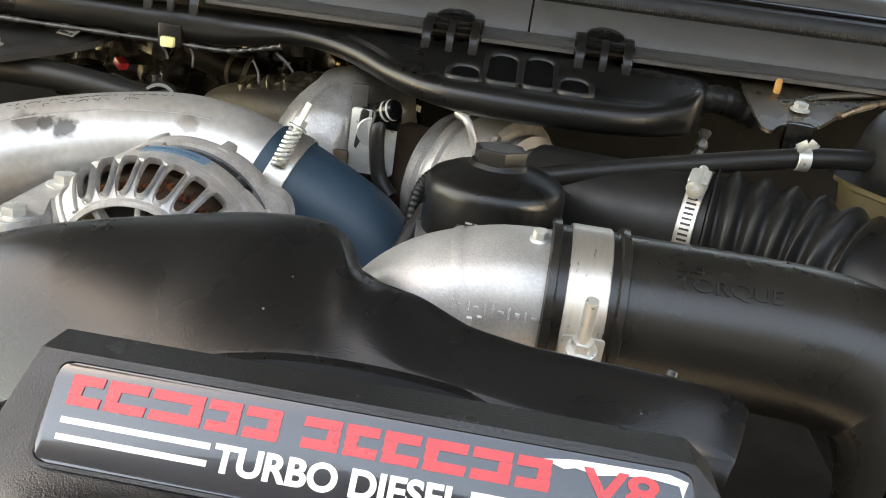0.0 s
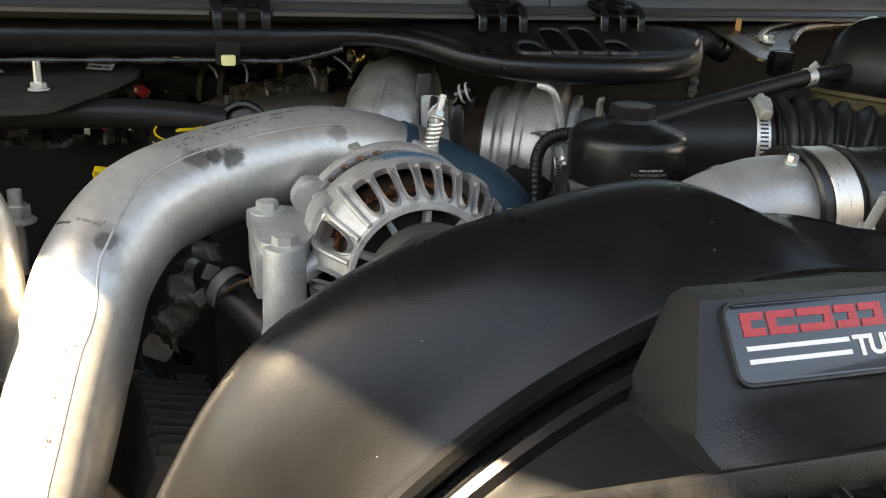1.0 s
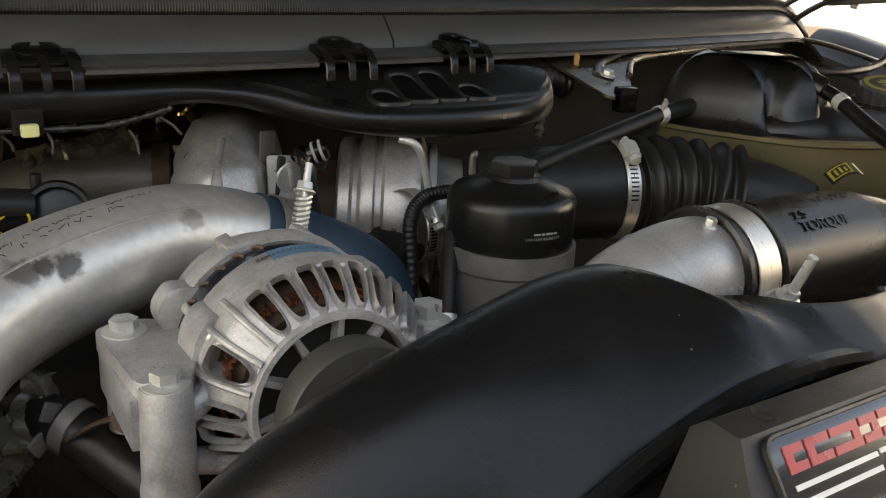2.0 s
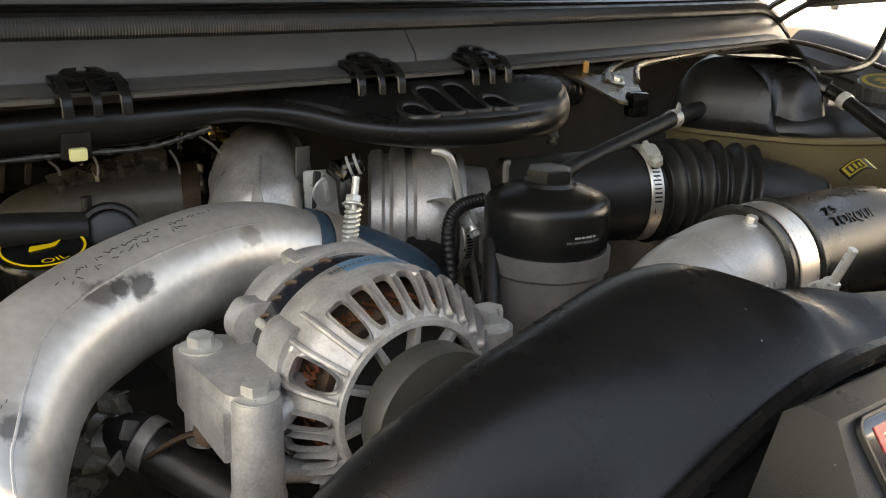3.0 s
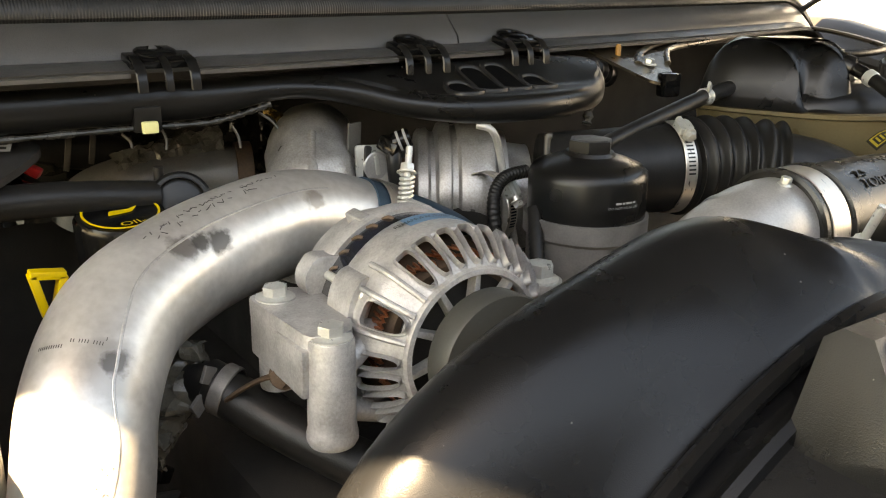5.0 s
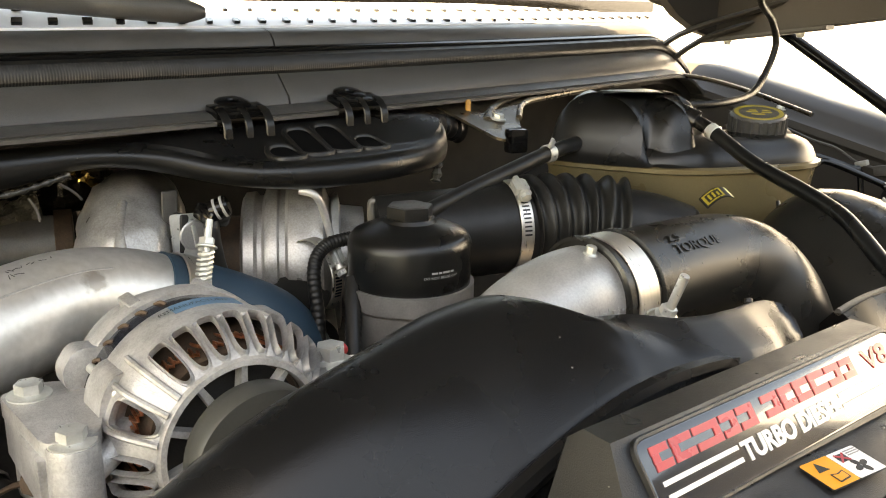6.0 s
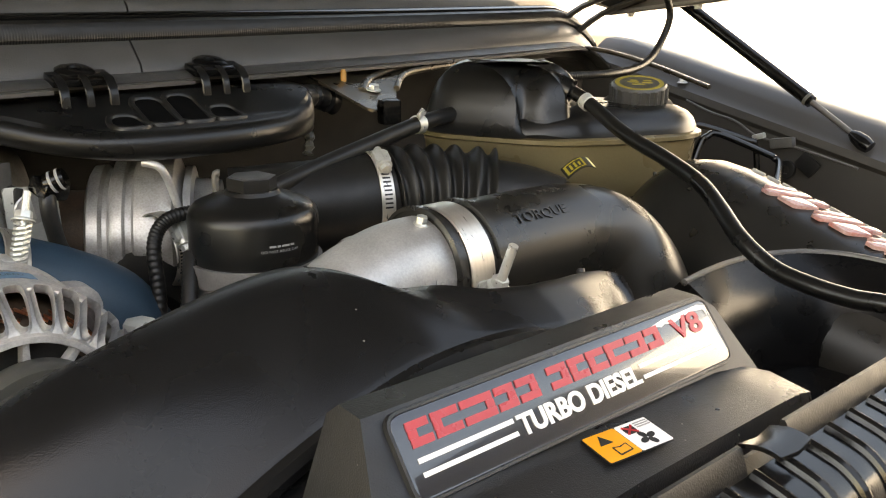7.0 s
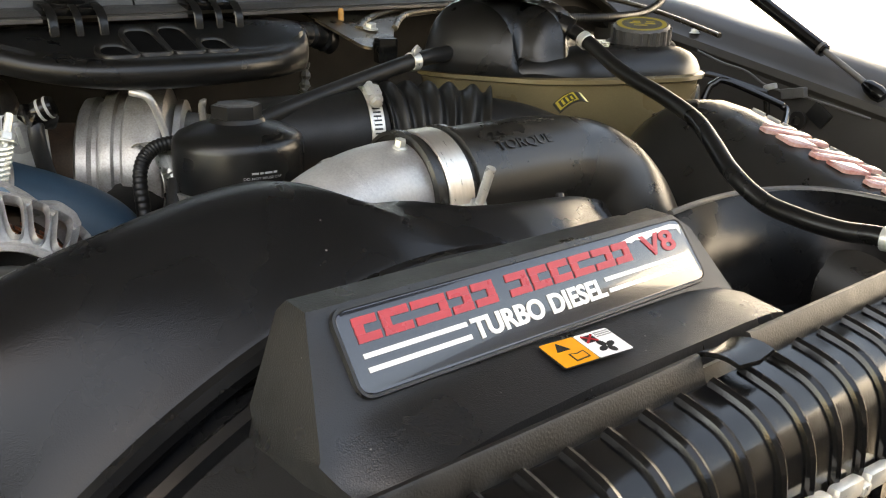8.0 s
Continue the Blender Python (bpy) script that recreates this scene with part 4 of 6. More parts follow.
# ---- intake elbow and hose ----
elbow = thing("intake_elbow", (0.0, 0.47, 1.1), "cast aluminium intake elbow clamped to a black hose", "intake pipe")
part("casting", tube([(-0.075, 0.478, 1.04), (-0.066, 0.477, 1.09), (-0.040, 0.474, 1.132), (0.0, 0.472, 1.150), (0.04, 0.472, 1.152)], 0.0385, 40, 8), DULL, elbow)
part("parting_line", lathe([(0.0384, -0.003), (0.0388, 0), (0.0384, 0.003)], (-0.012, 0.4725, 1.1475), (1, 0, 0.35), 44, caps=False), DULL, elbow)
for k, (x, dz, w, h) in enumerate(((-0.034, -0.013, 0.003, 0.005), (-0.028, -0.015, 0.004, 0.005), (-0.021, -0.016, 0.003, 0.005), (-0.015, -0.0165, 0.004, 0.005), (-0.008, -0.017, 0.003, 0.005), (-0.001, -0.017, 0.004, 0.005), (0.006, -0.017, 0.003, 0.005), (-0.010, -0.003, 0.003, 0.006), (-0.005, -0.003, 0.003, 0.006))):
    zc = 1.152 - 0.0006 * max(0.0, -x * 1000 - 5) * 0.5
    part("cast_mark", box((w, 0.0036, h), (x, 0.4725 - math.sqrt(0.0385 ** 2 - dz * dz), zc + dz), (math.degrees(math.asin(dz / 0.0385)) * -1, 0, 0), 0.0006, 1), DULL, elbow)
for k, (w, h) in enumerate(((1, 5), (3, 1.5), (1, 5), (3, 1.5), (1.2, 6), (1.2, 6), (3, 1.5), (1.2, 6), (2.5, 2.5), (1, 5), (3, 1.5))):
    m = frame_of(Vector((-0.020 + 0.0043 * k, 0.4362 - 0.0004 * k, 1.1555)), (1, -0.1, 0), (-0.12 + 0.008 * k, -0.96, 0.24))
    part("cast_mark", prism([(-0.0005 * w, -0.0005 * h), (0.0005 * w, -0.0005 * h), (0.0005 * w, 0.0005 * h), (-0.0005 * w, 0.0005 * h)], 0.0010, m, bevel=0.0003), DULL, elbow)
hose = thing("intake_hose", (0.15, 0.47, 1.1), "moulded black rubber intake hose with raised lettering", "hose")
part("hose", tube([(0.028, 0.472, 1.152), (0.08, 0.472, 1.152), (0.14, 0.471, 1.152), (0.185, 0.468, 1.150), (0.217, 0.459, 1.140), (0.234, 0.441, 1.112), (0.238, 0.426, 1.07), (0.238, 0.415, 1.0)], 0.0425, 44, 8), HOSE, hose)
for x in (0.029, 0.066):
    part("ridge", lathe([(0.0425, -0.003), (0.0455, -0.002), (0.0455, 0.002), (0.0425, 0.003)], (x, 0.472, 1.152), (1, 0, 0), 44, caps=False), HOSE, hose)
for k, x in enumerate((0.128, 0.132, 0.136, 0.141, 0.146, 0.150, 0.155, 0.159, 0.164)):
    a = radians(7 + 3 * (k % 3))
    m = frame_of(Vector((x, 0.4715 - 0.0427 * math.sin(a), 1.152 + 0.0422 * math.cos(a))), (1, 0, 0), (0, -math.sin(a), math.cos(a)))
    part("raised_mark", prism([(-0.0014, -0.0016), (0.0014, -0.0016), (0.0014, 0.0016 - 0.0012 * (k % 2)), (-0.0014, 0.0016)], 0.0010, m, bevel=0.0003), HOSE, hose)
tband = part("t_bolt_band", ring_band(0.0428, 0.0442, 0.022, (0.037, 0.472, 1.152), (1, 0, 0), 56), BAND, hose, "bright stainless band clamp")
part("bridge_plate", prism(rounded([(-0.011, -0.013), (0.011, -0.013), (0.011, 0.013), (-0.011, 0.013)], 0.002), 0.0016, frame_of(Vector((0.049, 0.4262, 1.142)), (1, 0, 0), (0, -0.97, -0.22)), bevel=0.0005), STEEL, tband)
part("trunnion", box((0.013, 0.010, 0.011), (0.047, 0.425, 1.145), (0, 0, 12), 0.003), STEEL, tband)
part("bolt", tube([(0.048, 0.417, 1.144), (0.0475, 0.402, 1.183)], 0.0033, 12, 1), STEEL, tband)
part("nut", bolt_head((0.048, 0.4150, 1.151), 0.006, 0.006, (0, -0.35, 0.93)), STEEL, tband)
part("locating_pin", bolt_head((0.020, 0.462, 1.1885), 0.004, 0.005, (0, -0.2, 0.95)), STEEL, elbow)


def on_hose(x0, a0, s=1.0):
    """Bends flat lettering round the hose, from x0 along it at the angle a0 from its top."""
    return lambda c: Vector((x0 + c.x, 0.472 - (0.0425 + c.z) * math.sin(a0 - c.y / 0.0425), 1.152 + (0.0425 + c.z) * math.cos(a0 - c.y / 0.0425)))


lettering("2.5", 0.007, Matrix(), HOSE, hose, "raised_letters", 0.0017, 0.014, on_hose(0.092, radians(32)))
lettering("TORQUE", 0.008, Matrix(), HOSE, hose, "raised_letters", 0.0015, 0.054, on_hose(0.092, radians(46)))

inlet = thing("corrugated_intake_tube", (0.2, 0.65, 1.1), "black corrugated rubber air intake tube", "hose")
part("sleeve", tube([(0.02, 0.72, 1.140), (0.06, 0.70, 1.143), (0.11, 0.68, 1.146), (0.15, 0.667, 1.148)], 0.043, 36), RUBBER, inlet)
part("bellows", tube([(0.148, 0.668, 1.148), (0.18, 0.66, 1.148), (0.215, 0.645, 1.146), (0.245, 0.622, 1.143)], lambda s: 0.0452 + 0.0038 * math.cos(s * 2 * math.pi * 6), 36, 48), RUBBER, inlet)
part("smooth_end", tube([(0.243, 0.624, 1.143), (0.268, 0.604, 1.138), (0.290, 0.582, 1.128)], 0.038, 32), RUBBER, inlet)
part("small_bellows", tube([(0.282, 0.590, 1.131), (0.305, 0.566, 1.112), (0.322, 0.545, 1.085)], lambda s: 0.037 + 0.002 * math.cos(s * 2 * math.pi * 6), 32, 24), RUBBER, inlet)
worm_clamp("worm_clamp", (0.139, 0.671, 1.1475), (0.9, -0.3, 0), 0.0445, 0.013, (-0.10, -0.45, 0.90), inlet, "stainless worm drive clamp")

tag = thing("warning_tag", (0.233, 0.504, 1.19), "small curled black and yellow printed tag", "label tag")


def tag_at(u, v, h=0.0):
    """u along the curl, v across it, both 0 to 1."""
    return Vector((0.226 + 0.024 * u + 0.006 * v, 0.510 - 0.010 * u + 0.014 * v, 1.184 + 0.010 * math.sin(u * 2.2) + 0.005 * v + h))


part("paper", skin(bmesh.new(), [[tag_at(u / 8, 0), tag_at(u / 8, 1), tag_at(u / 8, 1, 0.001), tag_at(u / 8, 0, 0.001)] for u in range(9)]), BLACKINK, tag)
for u0, u1, v0, v1 in ((0.05, 0.12, 0.1, 0.9), (0.62, 0.68, 0.1, 0.9), (0.12, 0.62, 0.1, 0.18), (0.12, 0.62, 0.82, 0.9), (0.2, 0.26, 0.28, 0.72), (0.34, 0.40, 0.28, 0.72), (0.48, 0.54, 0.28, 0.6), (0.9, 1.0, 0.0, 1.0)):
    part("print_or_glint_bar", skin(bmesh.new(), [[tag_at(u, v0, 0.0009), tag_at(u, v1, 0.0009), tag_at(u, v1, 0.0013), tag_at(u, v0, 0.0013)] for u in (u0, (u0 + u1) / 2, u1)]), PALE if u0 > 0.8 else OLDYELLOW, tag)

# ---- alternator ----
AX, AZ = -0.2325, 1.1105
alt = thing("alternator", (AX, 0.55, 1.04), "cast aluminium alternator with copper windings on its bracket", "alternator")
YDIR = (0, -1, 0)


part("front_case", lathe([(0.070, -0.568), (0.0745, -0.568), (0.0755, -0.5665), (0.0755, -0.545), (0.0745, -0.543), (0.069, -0.543), (0.069, -0.566), (0.070, -0.568)], (AX, 0, AZ), YDIR, 60, caps=False), CAST, alt)
part("front_ring", lathe([(0.0555, -0.509), (0.0562, -0.504), (0.0545, -0.4985), (0.0510, -0.4980), (0.0500, -0.500), (0.0500, -0.509), (0.0555, -0.509)], (AX, 0, AZ), YDIR, 60, caps=False), CAST, alt)
part("winding", lathe([(0.036, -0.522), (0.052, -0.522), (0.063, -0.538), (0.066, -0.565), (0.036, -0.565)], (AX, 0, AZ), YDIR, 60), RUST, alt, "dark red copper winding")
for k in range(90):
    a = radians(4 * k)
    r = 0.055 + 0.006 * random.random()
    part("wire_loop", tube([(AX + r * math.cos(a), 0.540, AZ + r * math.sin(a)), (AX + (r + 0.001) * math.cos(a + 0.05), 0.524 - 0.003 * random.random(), AZ + (r + 0.001) * math.sin(a + 0.05)), (AX + r * math.cos(a + 0.12), 0.540, AZ + r * math.sin(a + 0.12))], 0.0012, 5, 3), COPPER, alt)
part("hub", lathe([(0.0, -0.56), (0.019, -0.56), (0.019, -0.500), (0.0, -0.500)], (AX, 0, AZ), YDIR, 40), CAST, alt)
CAGE = spline([Vector((y, r, 0)) for y, r in ((0.546, 0.0752), (0.536, 0.0754), (0.5275, 0.0747), (0.5205, 0.0718), (0.5130, 0.0662), (0.5055, 0.0595), (0.5015, 0.0550))], 10)


def cage_at(a, v, depth=0.0):
    """A point of the vented shoulder: a in degrees round the axle, v 0 to 1 from the casing to the front ring."""
    f = v * (len(CAGE) - 1)
    i = min(int(f), len(CAGE) - 2)
    q, d = CAGE[i].lerp(CAGE[i + 1], f - i), (CAGE[i + 1] - CAGE[i]).normalized()
    q = q + Vector((-d.y, d.x, 0)) * -depth
    return Vector((AX + q.y * math.cos(radians(a)), q.x, AZ + q.y * math.sin(radians(a))))


# windows round the shoulder: middle and half width in degrees; a boss parts the wide one from those below it
WINDOWS = [(156.0, 6.4)] + [(180.0 + 12.2 * k, 4.0) for k in range(7)] + [(271.0 + 12.5 * k, 4.3) for k in range(18)]
bm = bmesh.new()
for k, (mid, half) in enumerate(WINDOWS):
    before, after = WINDOWS[k - 1], WINDOWS[(k + 1) % len(WINDOWS)]
    low_gap = (mid - half - before[0] - before[1]) % 360
    high_gap = (after[0] - after[1] - mid - half) % 360
    lo, hi = mid - half - low_gap / 2, mid + half + high_gap / 2
    loops = []
    for scale, depth in ((None, 0.0), (1.30, 0.0), (1.22, -0.0014), (1.07, -0.0015), (1.0, 0.0), (0.97, 0.0045)):
        loop = []
        for n in range(32):
            c, d = math.cos(2 * math.pi * n / 32), math.sin(2 * math.pi * n / 32)
            e = 2.3 if d > 0 else 7
            m = max(abs(c), abs(d)) if scale is None else (abs(c) ** e + abs(d) ** e) ** (1 / e)
            u, v = c / m, d / m
            if scale is None:
                a = lo + (hi - lo) * (u + 1) / 2
            else:
                a, v = mid + half * scale * u, 0.26 + 0.54 * scale * v
            loop.append(bm.verts.new(cage_at(a, 0.5 + 0.5 * v, depth)))
        loops.append(loop)
    for a, b in zip(loops, loops[1:]):
        for n in range(32):
            bm.faces.new((a[n], a[(n + 1) % 32], b[(n + 1) % 32], b[n]))
bmesh.ops.remove_doubles(bm, verts=bm.verts, dist=0.00005)
for a in (134.5, 147.0, 166.0):
    part("web_rib", tube([cage_at(a, v, 0.0006) for v in (0.02, 0.2, 0.4, 0.6, 0.8, 0.98)], 0.0022, 8, 4), CAST, alt)
part("vent_cage", bm, CAST, alt, "casting with rounded vent windows", sharp=45)
for k in range(10):
    a = radians(36 * k + 14)
    d = Vector((math.cos(a), 0, math.sin(a)))
    m = frame_of(Vector((AX, 0.510, AZ)), d, (0, -1, 0))
    part("spoke", prism([(0.017, -0.0032), (0.0505, -0.0020), (0.0505, 0.0020), (0.017, 0.0032)], 0.0085, m, bevel=0.001), CAST, alt)
part("dark_core", lathe([(0.0, -0.53), (0.047, -0.53), (0.047, -0.515), (0.0, -0.515)], (AX, 0, AZ), YDIR, 40), DARK, alt)
part("stator", lathe([(0.0, -0.590), (0.0700, -0.590), (0.0715, -0.588), (0.0715, -0.566), (0.0, -0.566)], (AX, 0, AZ), YDIR, 60), PLATE, alt, "blue-black laminated stator")
for k in range(5):
    a = radians(100 + 11 * k)
    part("end_winding", tube([(AX + 0.071 * math.cos(a), 0.582, AZ + 0.071 * math.sin(a)), (AX + 0.0726 * math.cos(a + 0.03), 0.585, AZ + 0.0726 * math.sin(a + 0.03)), (AX + 0.071 * math.cos(a + 0.07), 0.589, AZ + 0.071 * math.sin(a + 0.07))], 0.0014, 6, 3), RUST, alt)
part("rear_case", lathe([(0.0, -0.640), (0.050, -0.640), (0.064, -0.634), (0.0675, -0.622), (0.0675, -0.606), (0.0735, -0.604), (0.0755, -0.602), (0.0755, -0.593), (0.0740, -0.590), (0.0700, -0.590), (0.0, -0.590)], (AX, 0, AZ), YDIR, 60), CAST, alt)
for a in (70, 112):
    d = Vector((math.cos(radians(a)), 0, math.sin(radians(a))))
    part("rear_rib", prism(rounded([(0.060, -0.006), (0.0764, -0.0045), (0.0764, 0.0045), (0.060, 0.006)], 0.002), 0.022, frame_of(Vector((AX, 0.616, AZ)), d, (0, -1, 0)), bevel=0.0015), CAST, alt)
part("pulley", lathe([(0.0, -0.492), (0.043, -0.492), (0.0445, -0.490), (0.0455, -0.472), (0.0445, -0.470), (0.0, -0.468)], (AX, 0, AZ), YDIR, 60), PULLEY, alt, "dull grey pulley disc")
# ears and through pins
EAR_FRONT = [(0.050, -0.020), (0.070, -0.018), (0.0790, -0.011), (0.0805, 0.002), (0.0775, 0.013), (0.072, 0.026), (0.055, 0.034)]
EAR_REAR = [(0.055, -0.024), (0.072, -0.016), (0.0860, -0.011), (0.0880, 0.004), (0.0840, 0.012), (0.072, 0.020), (0.055, 0.026)]
for a, y0, y1, shape in ((152, 0.5385, 0.567, EAR_FRONT), (152, 0.588, 0.604, EAR_REAR), (25, 0.545, 0.567, EAR_FRONT), (25, 0.588, 0.604, EAR_REAR)):
    d = Vector((math.cos(radians(a)), 0, math.sin(radians(a))))
    m = frame_of(Vector((AX, y1, AZ)), d, (0, -1, 0))
    part("ear", prism(rounded(shape, 0.006), y1 - y0, m, bevel=0.002), CAST, alt)
for a in (150.3, 25):
    d = Vector((math.cos(radians(a)), 0, math.sin(radians(a))))
    p = Vector((AX, 0, AZ)) + d * 0.0715
    part("through_pin", join(tube([p + Vector((0, 0.536, 0)), p + Vector((0, 0.60, 0))], 0.0033, 14, 1), lathe([(0.0046, 0), (0.0046, 0.003), (0.003, 0.005)], p + Vector((0, 0.540, 0)), YDIR, 16)), STEEL, alt)
part("label_plate", lathe([(0.0757, -0.565), (0.0760, -0.565), (0.0760, -0.551), (0.0757, -0.551)], (AX, 0, AZ), YDIR, 14, 68, 104, caps=False), LABELBLUE, alt, "faded blue label")
lettering("REMANUFACTURED", 0.0045, Matrix(), BLACKINK, alt, "print", 0.0, 0.05, bend=lambda c: Vector((AX - (0.0763 + c.z) * math.sin(0.36 - c.x / 0.0763), 0.5555 + c.y, AZ + (0.0763 + c.z) * math.cos(0.36 - c.x / 0.0763))))
alt.matrix_basis = Matrix.Translation((AX + 0.006, 0.55, 1.04)) @ Matrix.Scale(0.94, 4)
# mounting bracket
B1, B2 = Vector((-0.319, 0.594, 1.128)), Vector((-0.316, 0.525, 1.125))
bracket = thing("alternator_bracket", (-0.318, 0.56, 1.03), "cast aluminium alternator bracket with two bolts", "bracket")
part("front_post", lathe([(0.0, 1.056), (0.0145, 1.056), (0.0160, 1.059), (0.0160, 1.063), (0.0150, 1.067), (0.0150, 1.075), (0.0142, 1.123), (0.0135, 1.125), (0.0, 1.125)], (B2.x, B2.y, 0), seg=36), CAST, bracket)
part("rear_post", lathe([(0.0118, 1.066), (0.0122, 1.070), (0.0118, 1.126), (0.0112, 1.128), (0.0, 1.128)], (B1.x, B1.y, 0), seg=36), CAST, bracket)
part("web", prism(rounded([(-0.334, 0.607), (-0.331, 0.525), (-0.304, 0.520), (-0.296, 0.535), (-0.285, 0.592), (-0.305, 0.609)], 0.008), 0.012, Matrix.Translation((0, 0, 1.116)), bevel=0.002), CAST, bracket)
part("side_wall", box((0.010, 0.080, 0.031), (-0.3285, 0.566, 1.1035), (0, 0, -2.0), 0.002), CAST, bracket)
part("arm", tube([(-0.312, 0.527, 1.10), (-0.295, 0.53, 1.11), (-0.28, 0.54, 1.118)], 0.008, 12), CAST, bracket)
part("lower_arm", tube([(-0.316, 0.527, 1.078), (-0.295, 0.53, 1.070), (-0.265, 0.535, 1.058), (-0.235, 0.54, 1.050)], 0.008, 12), CAST, bracket)
part("bolt", bolt_head(B1, 0.0083, 0.0068, (0, 0, 1), 1.55), STEEL, bracket)
part("bolt", bolt_head(B2, 0.0083, 0.0068, (0, 0, 1), 1.55), STEEL, bracket)
bolt3 = thing("engine_bolt", (-0.150, 0.530, 1.12), "dull hexagon bolt on the engine", "bolt")
part("head", bolt_head((-0.150, 0.530, 1.128), 0.010, 0.010, (0, 0, 1)), STEEL, bolt3)
part("boss", lathe([(0.017, 1.0), (0.016, 1.128), (0.0, 1.128)], (-0.150, 0.530, 0), seg=28), DULL, bolt3)

# ---- turbocharger ----
turbo = thing("turbocharger", (-0.08, 0.80, 1.05), "cast turbocharger under the air duct", "turbocharger")
TC, TAX = Vector((-0.021, 0.790, 1.112)), Vector((0.85, -0.52, 0)).normalized()
part("compressor_housing", lathe([(0.03, -0.052), (0.062, -0.052), (0.067, -0.049), (0.068, -0.040), (0.064, -0.037), (0.064, -0.033), (0.072, -0.030), (0.0745, -0.026), (0.0745, -0.019), (0.071, -0.017), (0.071, -0.012), (0.0765, -0.009), (0.078, -0.004), (0.078, 0.018), (0.0765, 0.022), (0.066, 0.026), (0.055, 0.030), (0.052, 0.060), (0.03, 0.06)], TC, TAX, 64), TURBINE, turbo)
part("v_band", lathe([(0.056, -0.002), (0.0655, 0.0), (0.0655, 0.006), (0.056, 0.008)], TC + TAX * 0.030, TAX, 48, caps=False), DULL, turbo)
part("outlet", tube([(-0.05, 0.76, 1.095), (-0.06, 0.73, 1.085), (-0.075, 0.70, 1.07)], 0.033, 28), RUBBER, turbo)
part("outlet_boss", tube([(-0.03, 0.77, 1.12), (-0.025, 0.735, 1.118)], 0.012, 18, 2), DULL, turbo)
part("centre_housing", lathe([(0.0, -0.05), (0.045, -0.05), (0.045, 0.05), (0.0, 0.05)], TC - TAX * 0.09, TAX, 32), RUST, turbo)
bm = tube([(-0.192, 0.770, 1.04), (-0.190, 0.785, 1.10), (-0.183, 0.805, 1.138), (-0.166, 0.838, 1.158), (-0.138, 0.885, 1.160)], lambda q: 0.043 - 0.002 * q + 0.0015 * math.sin(q * 9), 40, 12)
for v in bm.verts:
    v.co += 0.004 * noise.noise_vector(v.co * 34) + 0.0012 * noise.noise_vector(v.co * 110)
part("turbine_housing", bm, TURBINE, turbo, "heat-marked turbine casting")
part("turbine_ridge", tube([(-0.206, 0.748, 1.110), (-0.203, 0.760, 1.138), (-0.196, 0.778, 1.164), (-0.182, 0.805, 1.188)], lambda q: 0.007 - 0.003 * q, 12, 6), TURBINE, turbo)
part("turbine_port", lathe([(0.026, -0.004), (0.026, 0.004), (0.023, 0.006), (0.019, 0.002), (0.0, 0.001)], (-0.208, 0.742, 1.098), (-0.3, -0.9, 0.3), 30), TURBINE, turbo)
part("turbine_flange", box((0.008, 0.050, 0.085), (-0.150, 0.800, 1.135), (0, 8, 12), 0.003), DARK, turbo)
part("turbine_lug", box((0.016, 0.008, 0.024), (-0.158, 0.770, 1.128), (0, 0, 10), 0.003), RUST, turbo, "rusty lug")
part("flange", tube([(-0.140, 0.80, 1.05), (-0.138, 0.812, 1.10), (-0.130, 0.826, 1.14)], 0.010, 14), RUST, turbo)

act = thing("turbo_actuator", (-0.118, 0.79, 1.15), "zinc plate bracket with black wired sensor plug", "sensor")
part("plate", prism(rounded([(-0.020, -0.036), (0.022, -0.036), (0.022, 0.010), (0.010, 0.020), (-0.020, 0.022)], 0.004), 0.003, frame_of(Vector((-0.132, 0.780, 1.156)), (1, 0.08, 0), (0, -1, 0.1)), bevel=0.0008), STEEL, act)
part("plate", box((0.014, 0.003, 0.034), (-0.148, 0.790, 1.180), (4, 0, 8), 0.001), GREYCAST, act)
part("disc", lathe([(0.0130, 0.0), (0.0130, 0.0025), (0.0118, 0.0034), (0.0, 0.0036)], (-0.133, 0.7785, 1.158), YDIR, 32), DULL, act)
part("disc_bar", box((0.018, 0.0025, 0.004), (-0.133, 0.7742, 1.159), (0, 80, 4), 0.001), STEEL, act)
part("plug", box((0.024, 0.022, 0.014), (-0.119, 0.768, 1.176), (20, 10, 20), 0.003), GLOSS, act)
tip, tip_axis = Vector((-0.122, 0.764, 1.180)), Vector((0.75, -0.45, 0.35)).normalized()
part("plug_barrel", lathe([(0.0, 0.0), (0.0085, 0.0), (0.0090, 0.002), (0.0090, 0.014), (0.0078, 0.016), (0.0, 0.016)], tip, tip_axis, 24), GLOSS, act)
for d in (0.004, 0.0105):
    part("pale_band", ring_band(0.0088, 0.0094, 0.0028, tip + tip_axis * d, tip_axis, 24), GREYINK, act, "pale locking band")
part("wire", tube([(-0.121, 0.767, 1.178), (-0.124, 0.760, 1.166), (-0.123, 0.758, 1.148), (-0.118, 0.756, 1.125), (-0.105, 0.75, 1.11)], 0.0068, 12), RUBBER, act)

